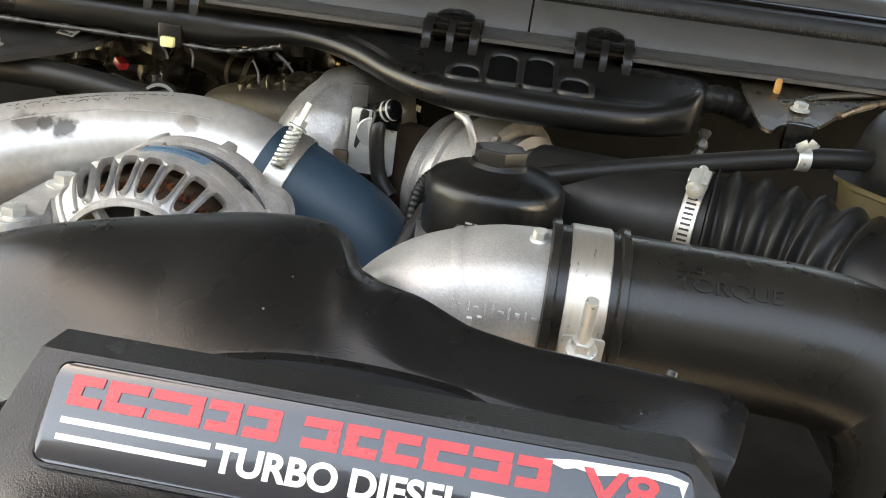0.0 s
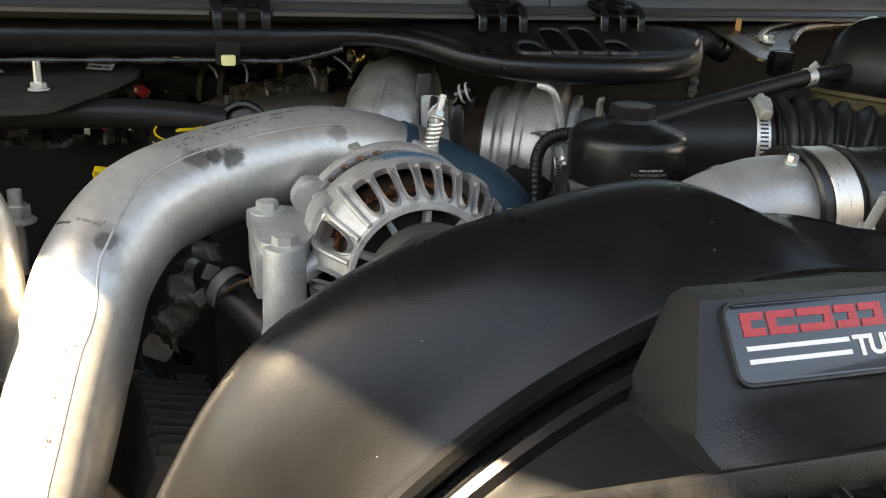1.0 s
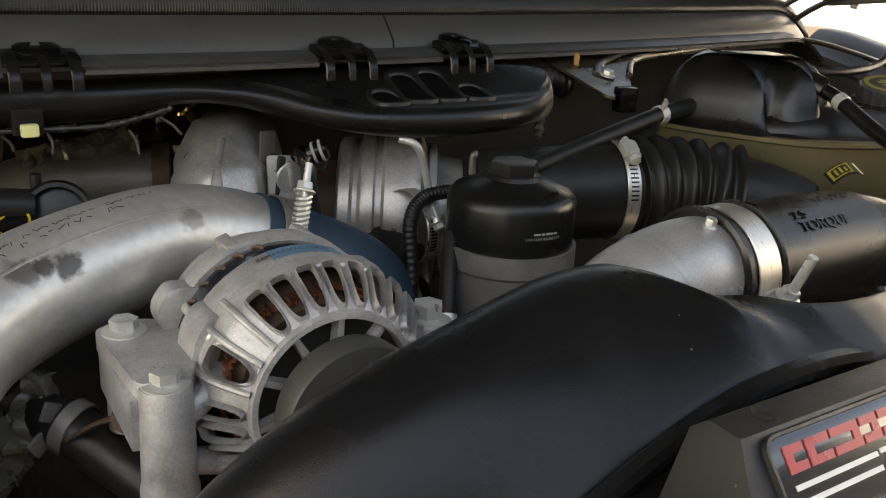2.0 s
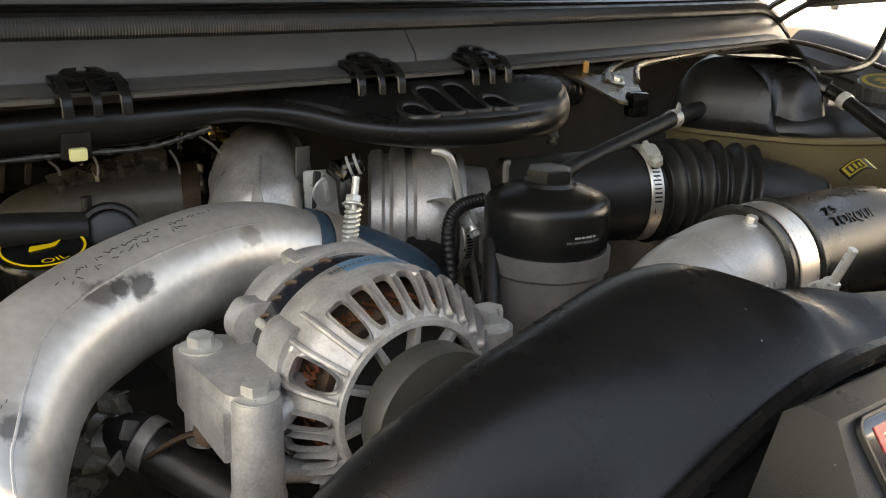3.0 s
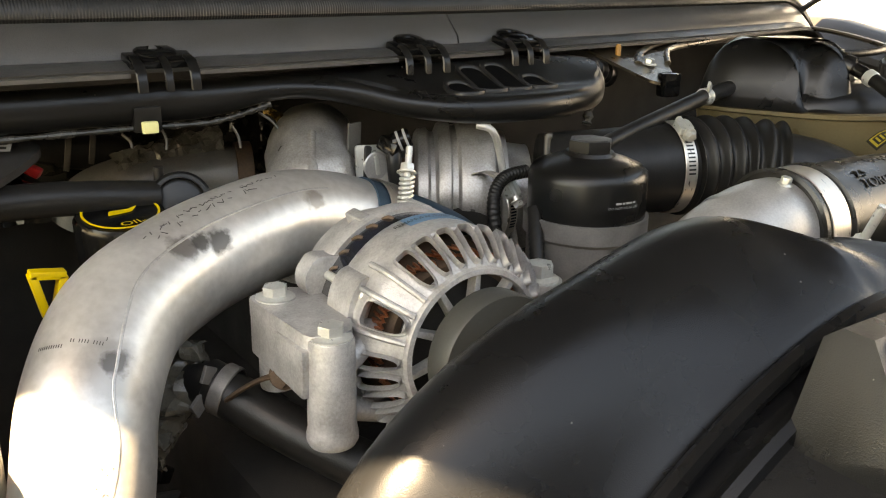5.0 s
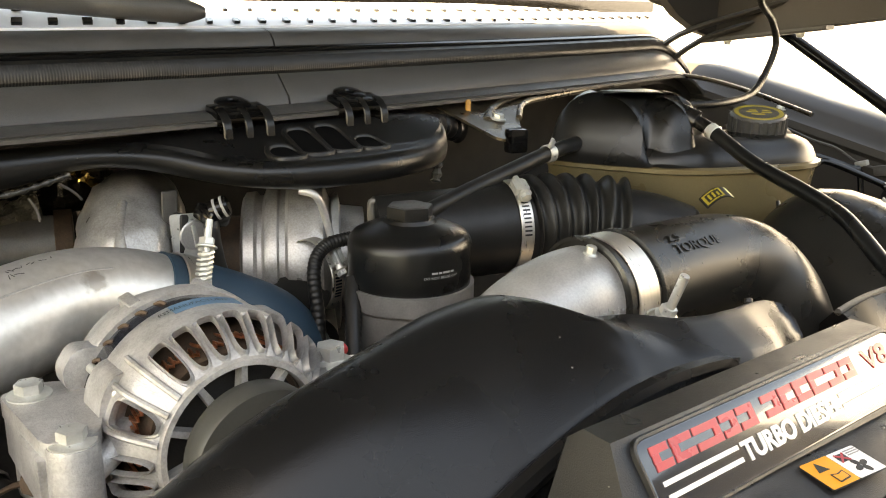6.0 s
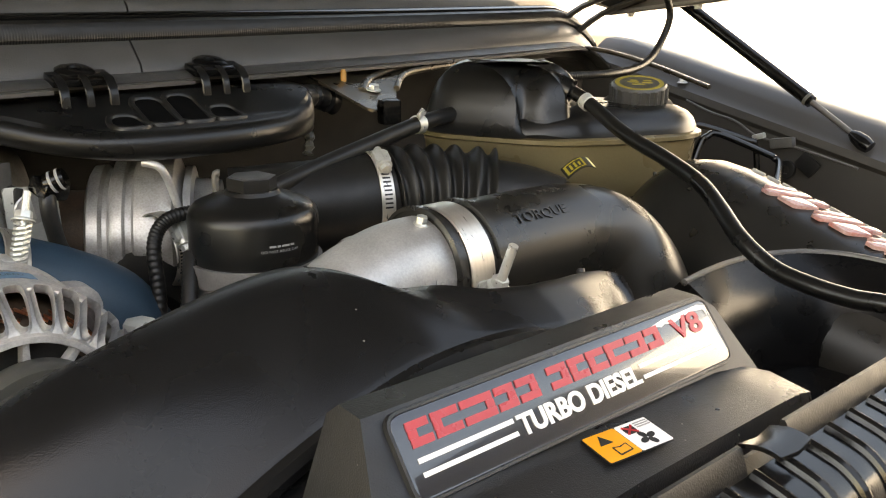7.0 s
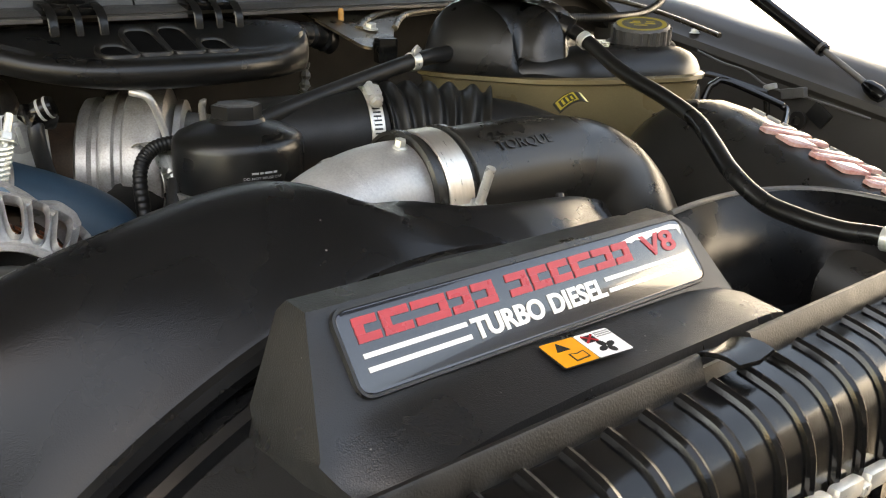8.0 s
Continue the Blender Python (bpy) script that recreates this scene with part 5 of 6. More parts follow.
# ---- hoses round the filter ----
h1 = thing("coolant_hose", (0.1, 0.65, 1.2), "black rubber coolant hose with white print", "hose")
part("hose", tube([(-0.01, 0.672, 1.160), (0.03, 0.674, 1.171), (0.08, 0.678, 1.183), (0.14, 0.683, 1.196), (0.207, 0.690, 1.209), (0.255, 0.70, 1.213), (0.30, 0.715, 1.212)], 0.0078, 18), RUBBER, h1)
part("spring_clamp", ring_band(0.0080, 0.0092, 0.010, (0.205, 0.690, 1.209), (0.97, 0.1, 0.02), 28), STEEL, h1)
for s in (-1, 1):
    part("clamp_ear", box((0.009, 0.0025, 0.007), (0.211 + 0.005 * s, 0.687 + 0.004 * s, 1.220), (0, 30 * s, 20), 0.001), STEEL, h1)
h2 = thing("ribbed_breather_hose", (-0.08, 0.63, 1.1), "black convoluted hose beside the oil filter", "hose")
part("hose", tube([(-0.034, 0.682, 1.161), (-0.058, 0.684, 1.157), (-0.072, 0.680, 1.140), (-0.076, 0.668, 1.10), (-0.086, 0.65, 1.05), (-0.09, 0.64, 1.0)], lambda s: 0.0058 + 0.0003 * math.sin(s * 260), 14, 40), RUBBER, h2)
worm_clamp("worm_clamp", (-0.050, 0.716, 1.122), (1, 0.12, 0), 0.032, 0.012, (0, -0.75, 0.6), turbo)
h3 = thing("steel_tube", (-0.06, 0.66, 1.08), "thin bent steel tube behind the oil filter", "pipe")
part("tube", tube([(-0.055, 0.73, 1.196), (-0.044, 0.72, 1.191), (-0.034, 0.72, 1.167), (-0.025, 0.72, 1.13), (-0.014, 0.72, 1.09), (-0.004, 0.72, 1.05)], 0.0034, 12), DULL, h3)
red = thing("red_plug", (-0.12, 0.57, 1.12), "red plastic plug end by the engine", "plug")
part("body", tube([(-0.132, 0.575, 1.112), (-0.108, 0.580, 1.111)], 0.0045, 12, 1), RED, red)
drip = thing("vacuum_line", (-0.09, 0.60, 1.09), "black corrugated vacuum line with steel end", "hose")
part("line", tube([(-0.06, 0.64, 1.14), (-0.07, 0.625, 1.12), (-0.083, 0.605, 1.09), (-0.095, 0.585, 1.06)], lambda s: 0.0065 + 0.0008 * math.sin(s * 150), 12, 16), RUBBER, drip)
part("end", tube([(-0.083, 0.605, 1.09), (-0.087, 0.598, 1.078)], 0.008, 14, 1), STEEL, drip)

# ---- coolant reservoir ----
res = thing("coolant_reservoir", (0.39, 0.65, 1.13), "coolant reservoir, black above and amber below the seam", "coolant tank")
PLAN = rounded([(0.252, 0.735), (0.256, 0.705), (0.285, 0.650), (0.312, 0.606), (0.36, 0.580), (0.46, 0.548), (0.505, 0.560), (0.522, 0.60), (0.505, 0.66), (0.43, 0.74), (0.30, 0.775)], 0.03, 4)[::1]
area = sum(a[0] * b[1] - b[0] * a[1] for a, b in zip(PLAN, PLAN[1:] + PLAN[:1]))
PLAN = PLAN if area > 0 else PLAN[::-1]
part("lower_tank", stack([(inset(PLAN, 0.028), 1.125), (inset(PLAN, 0.014), 1.129), (inset(PLAN, 0.006), 1.142), (inset(PLAN, 0.002), 1.18), (PLAN, 1.190)]), AMBER, res, "amber translucent plastic")
part("seam_flange", stack([(inset(PLAN, 0.0), 1.188), (inset(PLAN, -0.004), 1.190), (inset(PLAN, -0.004), 1.194), (inset(PLAN, 0.0), 1.196)]), AMBER, res)
part("upper_tank", stack([(inset(PLAN, 0.001), 1.194), (inset(PLAN, 0.002), 1.200), (inset(PLAN, 0.006), 1.208), (inset(PLAN, 0.013), 1.2145), (inset(PLAN, 0.023), 1.219), (inset(PLAN, 0.034), 1.2215), (inset(PLAN, 0.045), 1.222)]), SATIN, res)
DOME = rounded([(0.256, 0.735), (0.259, 0.706), (0.281, 0.661), (0.295, 0.637), (0.304, 0.643), (0.313, 0.620), (0.338, 0.606), (0.352, 0.616), (0.366, 0.628), (0.392, 0.632), (0.410, 0.655), (0.416, 0.70), (0.40, 0.745), (0.30, 0.765)], 0.013, 5)
area = sum(a[0] * b[1] - b[0] * a[1] for a, b in zip(DOME, DOME[1:] + DOME[:1]))
DOME = DOME if area > 0 else DOME[::-1]
part("dome", stack([(inset(DOME, d), z) for d, z in ((-0.012, 1.196), (-0.006, 1.200), (-0.002, 1.207), (0.002, 1.222), (0.006, 1.235), (0.011, 1.245), (0.018, 1.2535), (0.027, 1.2600), (0.037, 1.2640), (0.048, 1.2655))]), SATIN, res)
CAPX, CAPY = 0.463, 0.617
CAPM = frame_of(Vector((CAPX, CAPY, 1.205)), (0.62, -0.79, 0), (-0.15, -0.12, 0.98))
CAPN, CAP0 = CAPM.to_3x3() @ Vector((0, 0, 1)), CAPM.translation
part("neck", lathe([(0.046, -0.006), (0.043, 0.003), (0.035, 0.008), (0.035, 0.012), (0.0375, 0.0125), (0.0375, 0.0165), (0.030, 0.018)], CAP0, CAPN, 48), SATIN, res)
cap2 = part("screw_cap", lathe([(0.029, 0.016), (0.0298, 0.019), (0.0298, 0.036), (0.0280, 0.0385), (0.0, 0.0385)], CAP0, CAPN, 48), COWL, res, "black screw cap with yellow print")
for k in range(20):
    a = 2 * math.pi * k / 20
    part("grip_rib", tube([CAPM @ Vector((0.0298 * math.cos(a), 0.0298 * math.sin(a), h)) for h in (0.018, 0.036)], 0.0023, 6, 1), COWL, cap2)
part("print_ring", ring_band(0.0215, 0.0262, 0.0004, CAPM @ Vector((0, 0, 0.0383)), CAPN, 40, 0.0001), OLDYELLOW, cap2)
for u, v, w in ((-0.010, 0.006, 0.008), (0.004, 0.006, 0.009), (-0.013, 0.0, 0.012), (0.003, -0.001, 0.011), (-0.008, -0.008, 0.014)):
    part("print_or_glint_bar", prism([(0, 0), (w, 0), (w, 0.004), (0, 0.004)], 0.0004, CAPM @ Matrix.Translation((u, v, 0.0383))), OLDYELLOW, cap2)
part("fitting", tube([(0.344, 0.640, 1.247), (0.352, 0.618, 1.239)], 0.012, 20, 2), SATIN, res)
vent = thing("reservoir_hose", (0.42, 0.45, 1.15), "black rubber hose looping down from the reservoir", "hose")
VENT = [(0.340, 0.648, 1.248), (0.352, 0.608, 1.236), (0.341, 0.542, 1.209), (0.327, 0.480, 1.194), (0.305, 0.431, 1.184), (0.286, 0.399, 1.172), (0.266, 0.366, 1.157), (0.262, 0.335, 1.142), (0.260, 0.303, 1.137), (0.262, 0.273, 1.135), (0.265, 0.240, 1.136), (0.268, 0.215, 1.120), (0.270, 0.20, 1.09)]
part("hose", tube(VENT, 0.0070, 24), SATIN, vent)
part("spring_clamp", ring_band(0.0072, 0.0084, 0.009, (0.3505, 0.600, 1.2330), (-0.16, -0.92, -0.37), 28), STEEL, vent)
part("end_clamp", ring_band(0.0072, 0.0084, 0.010, (0.2648, 0.246, 1.136), (0.09, -0.99, 0.02), 28), STEEL, vent)

# ---- air filter canister, right-hand duct ----
box_f = thing("air_filter_canister", (0.64, 0.5, 1.0), "rounded black air filter canister with red lettering", "air filter")
FA, FB = Vector((0.407, 0.555, 1.113)), Vector((0.407, 0.185, 1.0093))
fdir = (FB - FA).normalized()
L = (FB - FA).length
part("canister", lathe([(0.0, 0.0), (0.040, 0.001), (0.062, 0.010), (0.078, 0.027), (0.088, 0.052), (0.092, 0.085), (0.092, L)], FA, fdir, 64), HOSE, box_f)
fside = Vector((1, 0, 0))
fup = fside.cross(fdir).normalized()
fup = fup if fup.z > 0 else -fup


def on_canister(s, deg, along=(1.0, 0.0)):
    """A seat on the canister's skin, s along it and deg from its top."""
    n = fup * math.cos(radians(deg)) + fside * math.sin(radians(deg))
    across = fside * math.cos(radians(deg)) - fup * math.sin(radians(deg))
    return frame_of(FA + fdir * s + n * 0.0912, fdir * along[0] + across * along[1], n)


for k in range(7):
    m = on_canister(0.128 + 0.0255 * k, -3, (0.62, 0.78))
    for x0, y0, x1, y1 in (((-0.020, -0.0080, 0.022, 0.0), (-0.010, 0.0012, 0.018, 0.0080)), ((-0.020, -0.0080, 0.004, 0.0080), (0.005, 0.000, 0.022, 0.0080)))[k % 2]:
        part("red_bar", prism(rounded([(x0 - 0.6 * y0, y0), (x1 - 0.6 * y0, y0), (x1 - 0.6 * y1, y1), (x0 - 0.6 * y1, y1)], 0.0015, 2), 0.0036, m, bevel=0.0011), PALERED, box_f)
# Pale dashes paint the highlights along the canister's seam ridge.
for k in range(18):
    part("print_or_glint_bar", prism([(0, -0.0011), (0.0135, -0.0011), (0.0135, 0.0011), (0, 0.0011)], 0.0030, on_canister(0.082 + 0.0165 * k, 13)), GREYINK, box_f)
side_duct = thing("side_air_duct", (0.32, 0.33, 1.0), "wide smooth black plastic duct beside the emblem housing", "air duct")
LIP = spline([(0.194, 0.367, 1.136), (0.236, 0.372, 1.136), (0.275, 0.372, 1.136), (0.308, 0.366, 1.136), (0.341, 0.350, 1.136), (0.360, 0.327, 1.136), (0.370, 0.293, 1.135), (0.373, 0.253, 1.133), (0.373, 0.203, 1.128)], 4)
rings = []
for i, q in enumerate(LIP):
    d = (LIP[min(i + 1, len(LIP) - 1)] - LIP[max(i - 1, 0)]).normalized()
    inward = Vector((0, 0, 1)).cross(d) * -1
    rings.append([q + inward * a + Vector((0, 0, h)) for a, h in ((-0.016, -0.10), (-0.012, -0.012), (-0.004, -0.001), (0.004, 0.0), (0.016, -0.008), (0.030, -0.026), (0.040, -0.052), (0.046, -0.085), (0.05, -0.13), (0.02, -0.14))])
part("body", skin(bmesh.new(), rings), DEEP, side_duct)
# Grey bead paints the bright highlight along the duct's rim.
part("lip", tube(LIP, 0.0028, 10, 1, smooth_path=False), GREYCAST, side_duct, "edge painted pale for its highlight")
part("floor_panel", prism(rounded([(0.16, 0.20), (0.36, 0.19), (0.36, 0.30), (0.30, 0.365), (0.21, 0.37), (0.17, 0.35)], 0.03), 0.004, Matrix.Translation((0, 0, 1.05)), bevel=0.001), DEEP, side_duct)

# ---- far corner ----
strut = thing("hood_strut", (0.77, 0.505, 1.16), "black gas strut holding the hood", "gas strut")
part("rod", tube([(0.845, 0.53, 1.151), (0.850, 0.612, 1.196)], 0.0042, 12, 1), GREYCAST, strut)
part("cylinder", tube([(0.850, 0.608, 1.1938), (0.848, 0.86, 1.337)], 0.0090, 16, 1), GLOSS, strut)
part("collar", ring_band(0.0090, 0.0098, 0.005, (0.850, 0.612, 1.196), (0, 0.87, 0.49), 20), GREYCAST, strut)
part("ball_end", lathe([(0.0, -0.013), (0.009, -0.011), (0.011, 0.0), (0.009, 0.014), (0.005, 0.022), (0.0, 0.022)], (0.845, 0.527, 1.149), (0.05, 0.87, 0.48), 18), GLOSS, strut)
part("stud", tube([(0.845, 0.527, 1.146), (0.858, 0.525, 1.136)], 0.007, 10, 1), STEEL, strut)
part("hinge_arm", tube([(0.74, 0.99, 1.27), (0.76, 0.95, 1.31), (0.80, 0.86, 1.345), (0.82, 0.78, 1.37)], 0.012, 8, 4, squash=0.4), PAINT, hood)
part("hinge_arm", tube([(0.78, 1.0, 1.25), (0.80, 0.94, 1.30), (0.83, 0.85, 1.335)], 0.012, 8, 4, squash=0.4), PAINT, hood)
cable = thing("hood_wire", (0.75, 0.85, 1.25), "black corrugated wire loop to the hood", "cable")
part("conduit", tube([(0.53, 0.66, 1.40), (0.56, 0.69, 1.365), (0.64, 0.72, 1.338), (0.69, 0.741, 1.304), (0.66, 0.735, 1.265), (0.59, 0.71, 1.246), (0.50, 0.69, 1.243), (0.43, 0.70, 1.243)], lambda s: 0.0047 + 0.0003 * math.sin(s * 900), 12, 50), RUBBER, cable)
brace = thing("cowl_brace", (0.26, 0.82, 1.24), "grey pressed steel brace with an orange stud", "bracket")
BRACE = rounded([(0.180, 0.860), (0.184, 0.806), (0.188, 0.745), (0.196, 0.737), (0.204, 0.752), (0.236, 0.757), (0.258, 0.786), (0.304, 0.826), (0.38, 0.850), (0.62, 0.915), (0.62, 0.95), (0.30, 0.895)], 0.008)
part("pressing", skin(bmesh.new(), [[Vector((x, y, 1.222 + 0.26 * (y - 0.75) - 0.05 * max(0, x - 0.3) + h)) for x, y in BRACE] for h in (-0.003, 0.0)]), BRONZE, brace)
part("rolled_edge", tube([(x, y - 0.001, 1.222 + 0.26 * (y - 0.75) - 0.05 * max(0, x - 0.3)) for x, y in ((0.258, 0.786), (0.304, 0.826), (0.38, 0.850), (0.50, 0.882), (0.62, 0.915))], 0.0035, 10), BRONZE, brace)
part("flange_strip", tube([(0.20, 0.868, 1.248), (0.35, 0.888, 1.250), (0.491, 0.919, 1.250), (0.647, 0.952, 1.250), (0.72, 0.951, 1.250), (0.755, 0.90, 1.246), (0.765, 0.82, 1.232), (0.768, 0.72, 1.208)], 0.006, 10, squash=0.6), BRONZE, brace)
part("stiffening_bead", tube([(x, y, 1.222 + 0.26 * (y - 0.75) - 0.05 * max(0, x - 0.3)) for x, y in ((0.215, 0.79), (0.25, 0.82), (0.32, 0.85), (0.45, 0.885), (0.60, 0.925))], 0.005, 10, squash=0.6), BRONZE, brace)
part("clip", box((0.022, 0.016, 0.026), (0.219, 0.748, 1.214), (0, 0, -10), 0.004), GLOSS, brace)
part("orange_stud", lathe([(0.0032, 1.235), (0.0032, 1.249), (0.002, 1.251), (0.0, 1.251)], (0.213, 0.820, 0), seg=14), RUSTORANGE, brace)
part("bolt", bolt_head((0.226, 0.784, 1.232), 0.006, 0.005, (0, -0.2, 1)), STEEL, brace)
rods = thing("wire_bracket", (0.70, 0.62, 1.12), "bent black steel rod frame by the fender", "bracket")
part("rod", tube([(0.66, 0.745, 1.05), (0.70, 0.735, 1.10), (0.718, 0.722, 1.150), (0.730, 0.708, 1.160), (0.780, 0.660, 1.141), (0.788, 0.650, 1.134), (0.785, 0.640, 1.09)], 0.0042, 10), GLOSS, rods)
part("rod", tube([(0.605, 0.640, 1.09), (0.632, 0.640, 1.150), (0.640, 0.635, 1.163), (0.653, 0.625, 1.1655), (0.697, 0.582, 1.142), (0.703, 0.575, 1.137), (0.698, 0.566, 1.132), (0.64, 0.535, 1.120)], 0.0042, 10), GLOSS, rods)
part("leg", tube([(0.640, 0.712, 1.04), (0.622, 0.690, 1.080), (0.600, 0.664, 1.118), (0.598, 0.660, 1.130)], 0.0032, 10), STEEL, rods, "bare steel leg")
part("leg_nut", bolt_head((0.600, 0.664, 1.116), 0.006, 0.008, (-0.3, -0.3, 0.9)), STEEL, rods)

coil = thing("corrugated_wire_loop", (0.63, 0.66, 1.10), "black corrugated wiring loops behind the reservoir", "wiring")
for k in range(3):
    c = Vector((0.605 + 0.022 * k, 0.640 + 0.014 * k, 1.135 - 0.004 * k))
    part("conduit", tube([c + 0.026 * Vector((0.8 * math.cos(a), 0.6 * math.cos(a), math.sin(a))) for a in (radians(-60 + 20 * i) for i in range(15))], 0.0055, 10, 3), RUBBER, coil)
conn = thing("finned_connector", (0.40, 0.52, 1.09), "pale grey connector block with small fins", "connector")
part("body", prism(rounded([(-0.016, -0.007), (0.016, -0.004), (0.016, 0.006), (-0.016, 0.008)], 0.002), 0.012, Matrix.Translation((0.395, 0.505, 1.085)) @ pose(0, 0, 0, 40, 10, -30), bevel=0.001), GREYCAST, conn)
for k in range(5):
    part("fin", box((0.002, 0.012, 0.010), (0.385 + 0.006 * k, 0.498 - 0.003 * k, 1.092), (40, 10, -30), 0.0004), GREYCAST, conn)
part("stem", tube([(0.392, 0.512, 1.10), (0.40, 0.535, 1.13), (0.41, 0.55, 1.16)], 0.0022, 8), RUBBER, conn)
plugs = thing("inner_fender_grommet", (0.775, 0.60, 1.13), "black rubber grommet on the inner fender", "grommet")
part("ring", ring_band(0.006, 0.013, 0.006, (0.824, 0.617, 1.101), (-1, 0, 0), 28), RUBBER, plugs)
part("pad", box((0.006, 0.030, 0.024), (0.826, 0.590, 1.112), (35, 0, 0), 0.002), RUBBER, plugs)
wire2 = thing("fender_wire", (0.77, 0.55, 1.15), "thin wire with pale connector along the inner fender", "wiring")
part("wire", tube([(0.824, 0.79, 1.178), (0.820, 0.745, 1.166), (0.822, 0.705, 1.158), (0.823, 0.675, 1.143), (0.822, 0.650, 1.138), (0.823, 0.60, 1.132), (0.824, 0.52, 1.118)], 0.0018, 8), GREYCAST, wire2)
part("connector", box((0.012, 0.034, 0.014), (0.822, 0.628, 1.137), (-12, 0, 0), 0.002), GREYCAST, wire2)
part("plug", box((0.009, 0.018, 0.008), (0.821, 0.664, 1.141), (-20, 0, 0), 0.002), STEEL, wire2)

# ---- left side of the bay ----
exh = thing("intake_manifold_tube", (-0.35, 0.85, 1.13), "grey cast tube behind the charge pipe", "pipe")
part("tube", tube([(-0.345, 0.975, 1.085), (-0.335, 0.970, 1.108), (-0.30, 0.96, 1.122), (-0.265, 0.95, 1.126), (-0.19, 0.925, 1.126)], 0.029, 30), HOUSING, exh)
part("collar", ring_band(0.029, 0.034, 0.016, (-0.205, 0.930, 1.126), (1, -0.3, 0), 36), RUST, exh)
dh = thing("heater_hose", (-0.40, 0.78, 1.14), "thick black hose with a round end", "hose")
part("hose", tube([(-0.60, 0.785, 1.160), (-0.50, 0.780, 1.164), (-0.41, 0.775, 1.164), (-0.335, 0.770, 1.157)], 0.0130, 24), RUBBER, dh)
part("end_ring", ring_band(0.0195, 0.0245, 0.014, (-0.318, 0.768, 1.150), (-0.25, -0.88, 0.3), 40, 0.002), SATIN, dh)
part("end_cap", lathe([(0.020, 0.0), (0.020, 0.008), (0.012, 0.010), (0.0, 0.010)], (-0.318, 0.768, 1.150), (-0.25, -0.88, 0.3), 36), SATIN, dh)
part("stub", tube([(-0.331, 0.775, 1.155), (-0.331, 0.775, 1.180)], 0.004, 12, 2), RUBBER, dh)
fill = thing("oil_filler_cap", (-0.356, 0.757, 1.08), "black filler cap with yellow oval print", "filler cap")
FM = frame_of(Vector((-0.368, 0.754, 1.1540)), (1, 0.1, 0), (-0.04, -0.18, 0.98))
FN = FM.to_3x3() @ Vector((0, 0, 1))
part("cap", lathe([(0.032, -0.06), (0.034, -0.006), (0.0315, -0.001), (0.0, 0.0)], FM.translation, FN, 40), GLOSS, fill)
part("print_ring", ring_band(0.0265, 0.0282, 0.0005, FM @ Vector((0, 0, -0.0002)), FN, 44, 0.0001), YELLOW, fill)
lettering("ENGINE", 0.006, FM, YELLOW, fill, "print", 0.0, 0.036, bend=lambda c: Vector(((0.0185 + c.y) * math.cos(2.35 - c.x / 0.0225), (0.0185 + c.y) * math.sin(2.35 - c.x / 0.0225), 0.0006 + c.z)))
lettering("OIL", 0.006, FM, YELLOW, fill, "print", 0.0, 0.018, bend=lambda c: Vector(((0.0245 - c.y) * math.cos(-1.95 + c.x / 0.0225), (0.0245 - c.y) * math.sin(-1.95 + c.x / 0.0225), 0.0006 + c.z)))
part("symbol", prism(rounded([(-0.011, -0.004), (0.007, -0.004), (0.014, 0.004), (0.006, 0.001), (-0.008, 0.003)], 0.002), 0.0004, FM @ Matrix.Translation((0, 0, 0.0002))), YELLOW, fill)
dip = thing("dipstick_handle", (-0.43, 0.735, 1.08), "yellow plastic dipstick loop handle", "dipstick")
for a, b in (((-0.443, 0.711, 1.131), (-0.420, 0.711, 1.128)), ((-0.4415, 0.711, 1.131), (-0.4345, 0.713, 1.098)), ((-0.4215, 0.711, 1.128), (-0.4285, 0.713, 1.100))):
    a, b = Vector(a), Vector(b)
    d = (b - a).normalized()
    part("strap", prism(rounded([(0, -0.0028), ((b - a).length, -0.0028), ((b - a).length, 0.0028), (0, 0.0028)], 0.001, 2), 0.010, frame_of(a + Vector((0, 0.005, 0)), d, (0, -1, 0)), bevel=0.0008), YELLOW, dip)
part("stem", tube([(-0.4315, 0.712, 1.100), (-0.432, 0.714, 1.06), (-0.435, 0.72, 1.0)], 0.004, 10), YELLOW, dip)
fuse = thing("fuse_box", (-0.52, 0.80, 1.1), "black plastic fuse box lid with a pale label", "fuse box")
LID = rounded([Vector((-0.75, 0.715)), Vector((-0.475, 0.735)), Vector((-0.427, 0.785)), Vector((-0.404, 0.815)), Vector((-0.42, 0.90)), Vector((-0.75, 0.90))], 0.012)
part("lid", skin(bmesh.new(), [[Vector((x, y, 1.195 + 0.21 * (min(y, 0.82) - 0.815) + h)) for x, y in LID] for h in (-0.006, -0.0005, 0.0)]), DARK, fuse)
for x, y in ((-0.485, 0.775), (-0.525, 0.815)):
    part("stud", join(bolt_head((x, y, 1.186 + 0.2 * (y - 0.78)), 0.0065, 0.005), tube([(x, y, 1.186), (x, y, 1.209)], 0.0032, 12, 1)), STEEL, fuse)
FUSELAB = Matrix.Translation((-0.437, 0.820, 1.1985)) @ pose(0, 0, 0, 32, 0, -25)
part("label", prism([(-0.012, -0.006), (0.012, -0.006), (0.012, 0.006), (-0.012, 0.006)], 0.0006, FUSELAB), GREYINK, fuse, "worn pale label")
for u, v, w in ((-0.009, 0.002, 0.007), (0.0, 0.002, 0.008), (-0.009, -0.003, 0.011), (0.004, -0.003, 0.005)):
    part("print_or_glint_bar", prism([(u, v - 0.0012), (u + w, v - 0.0012), (u + w, v + 0.0012), (u, v + 0.0012)], 0.0008, FUSELAB), BLACKINK, fuse)
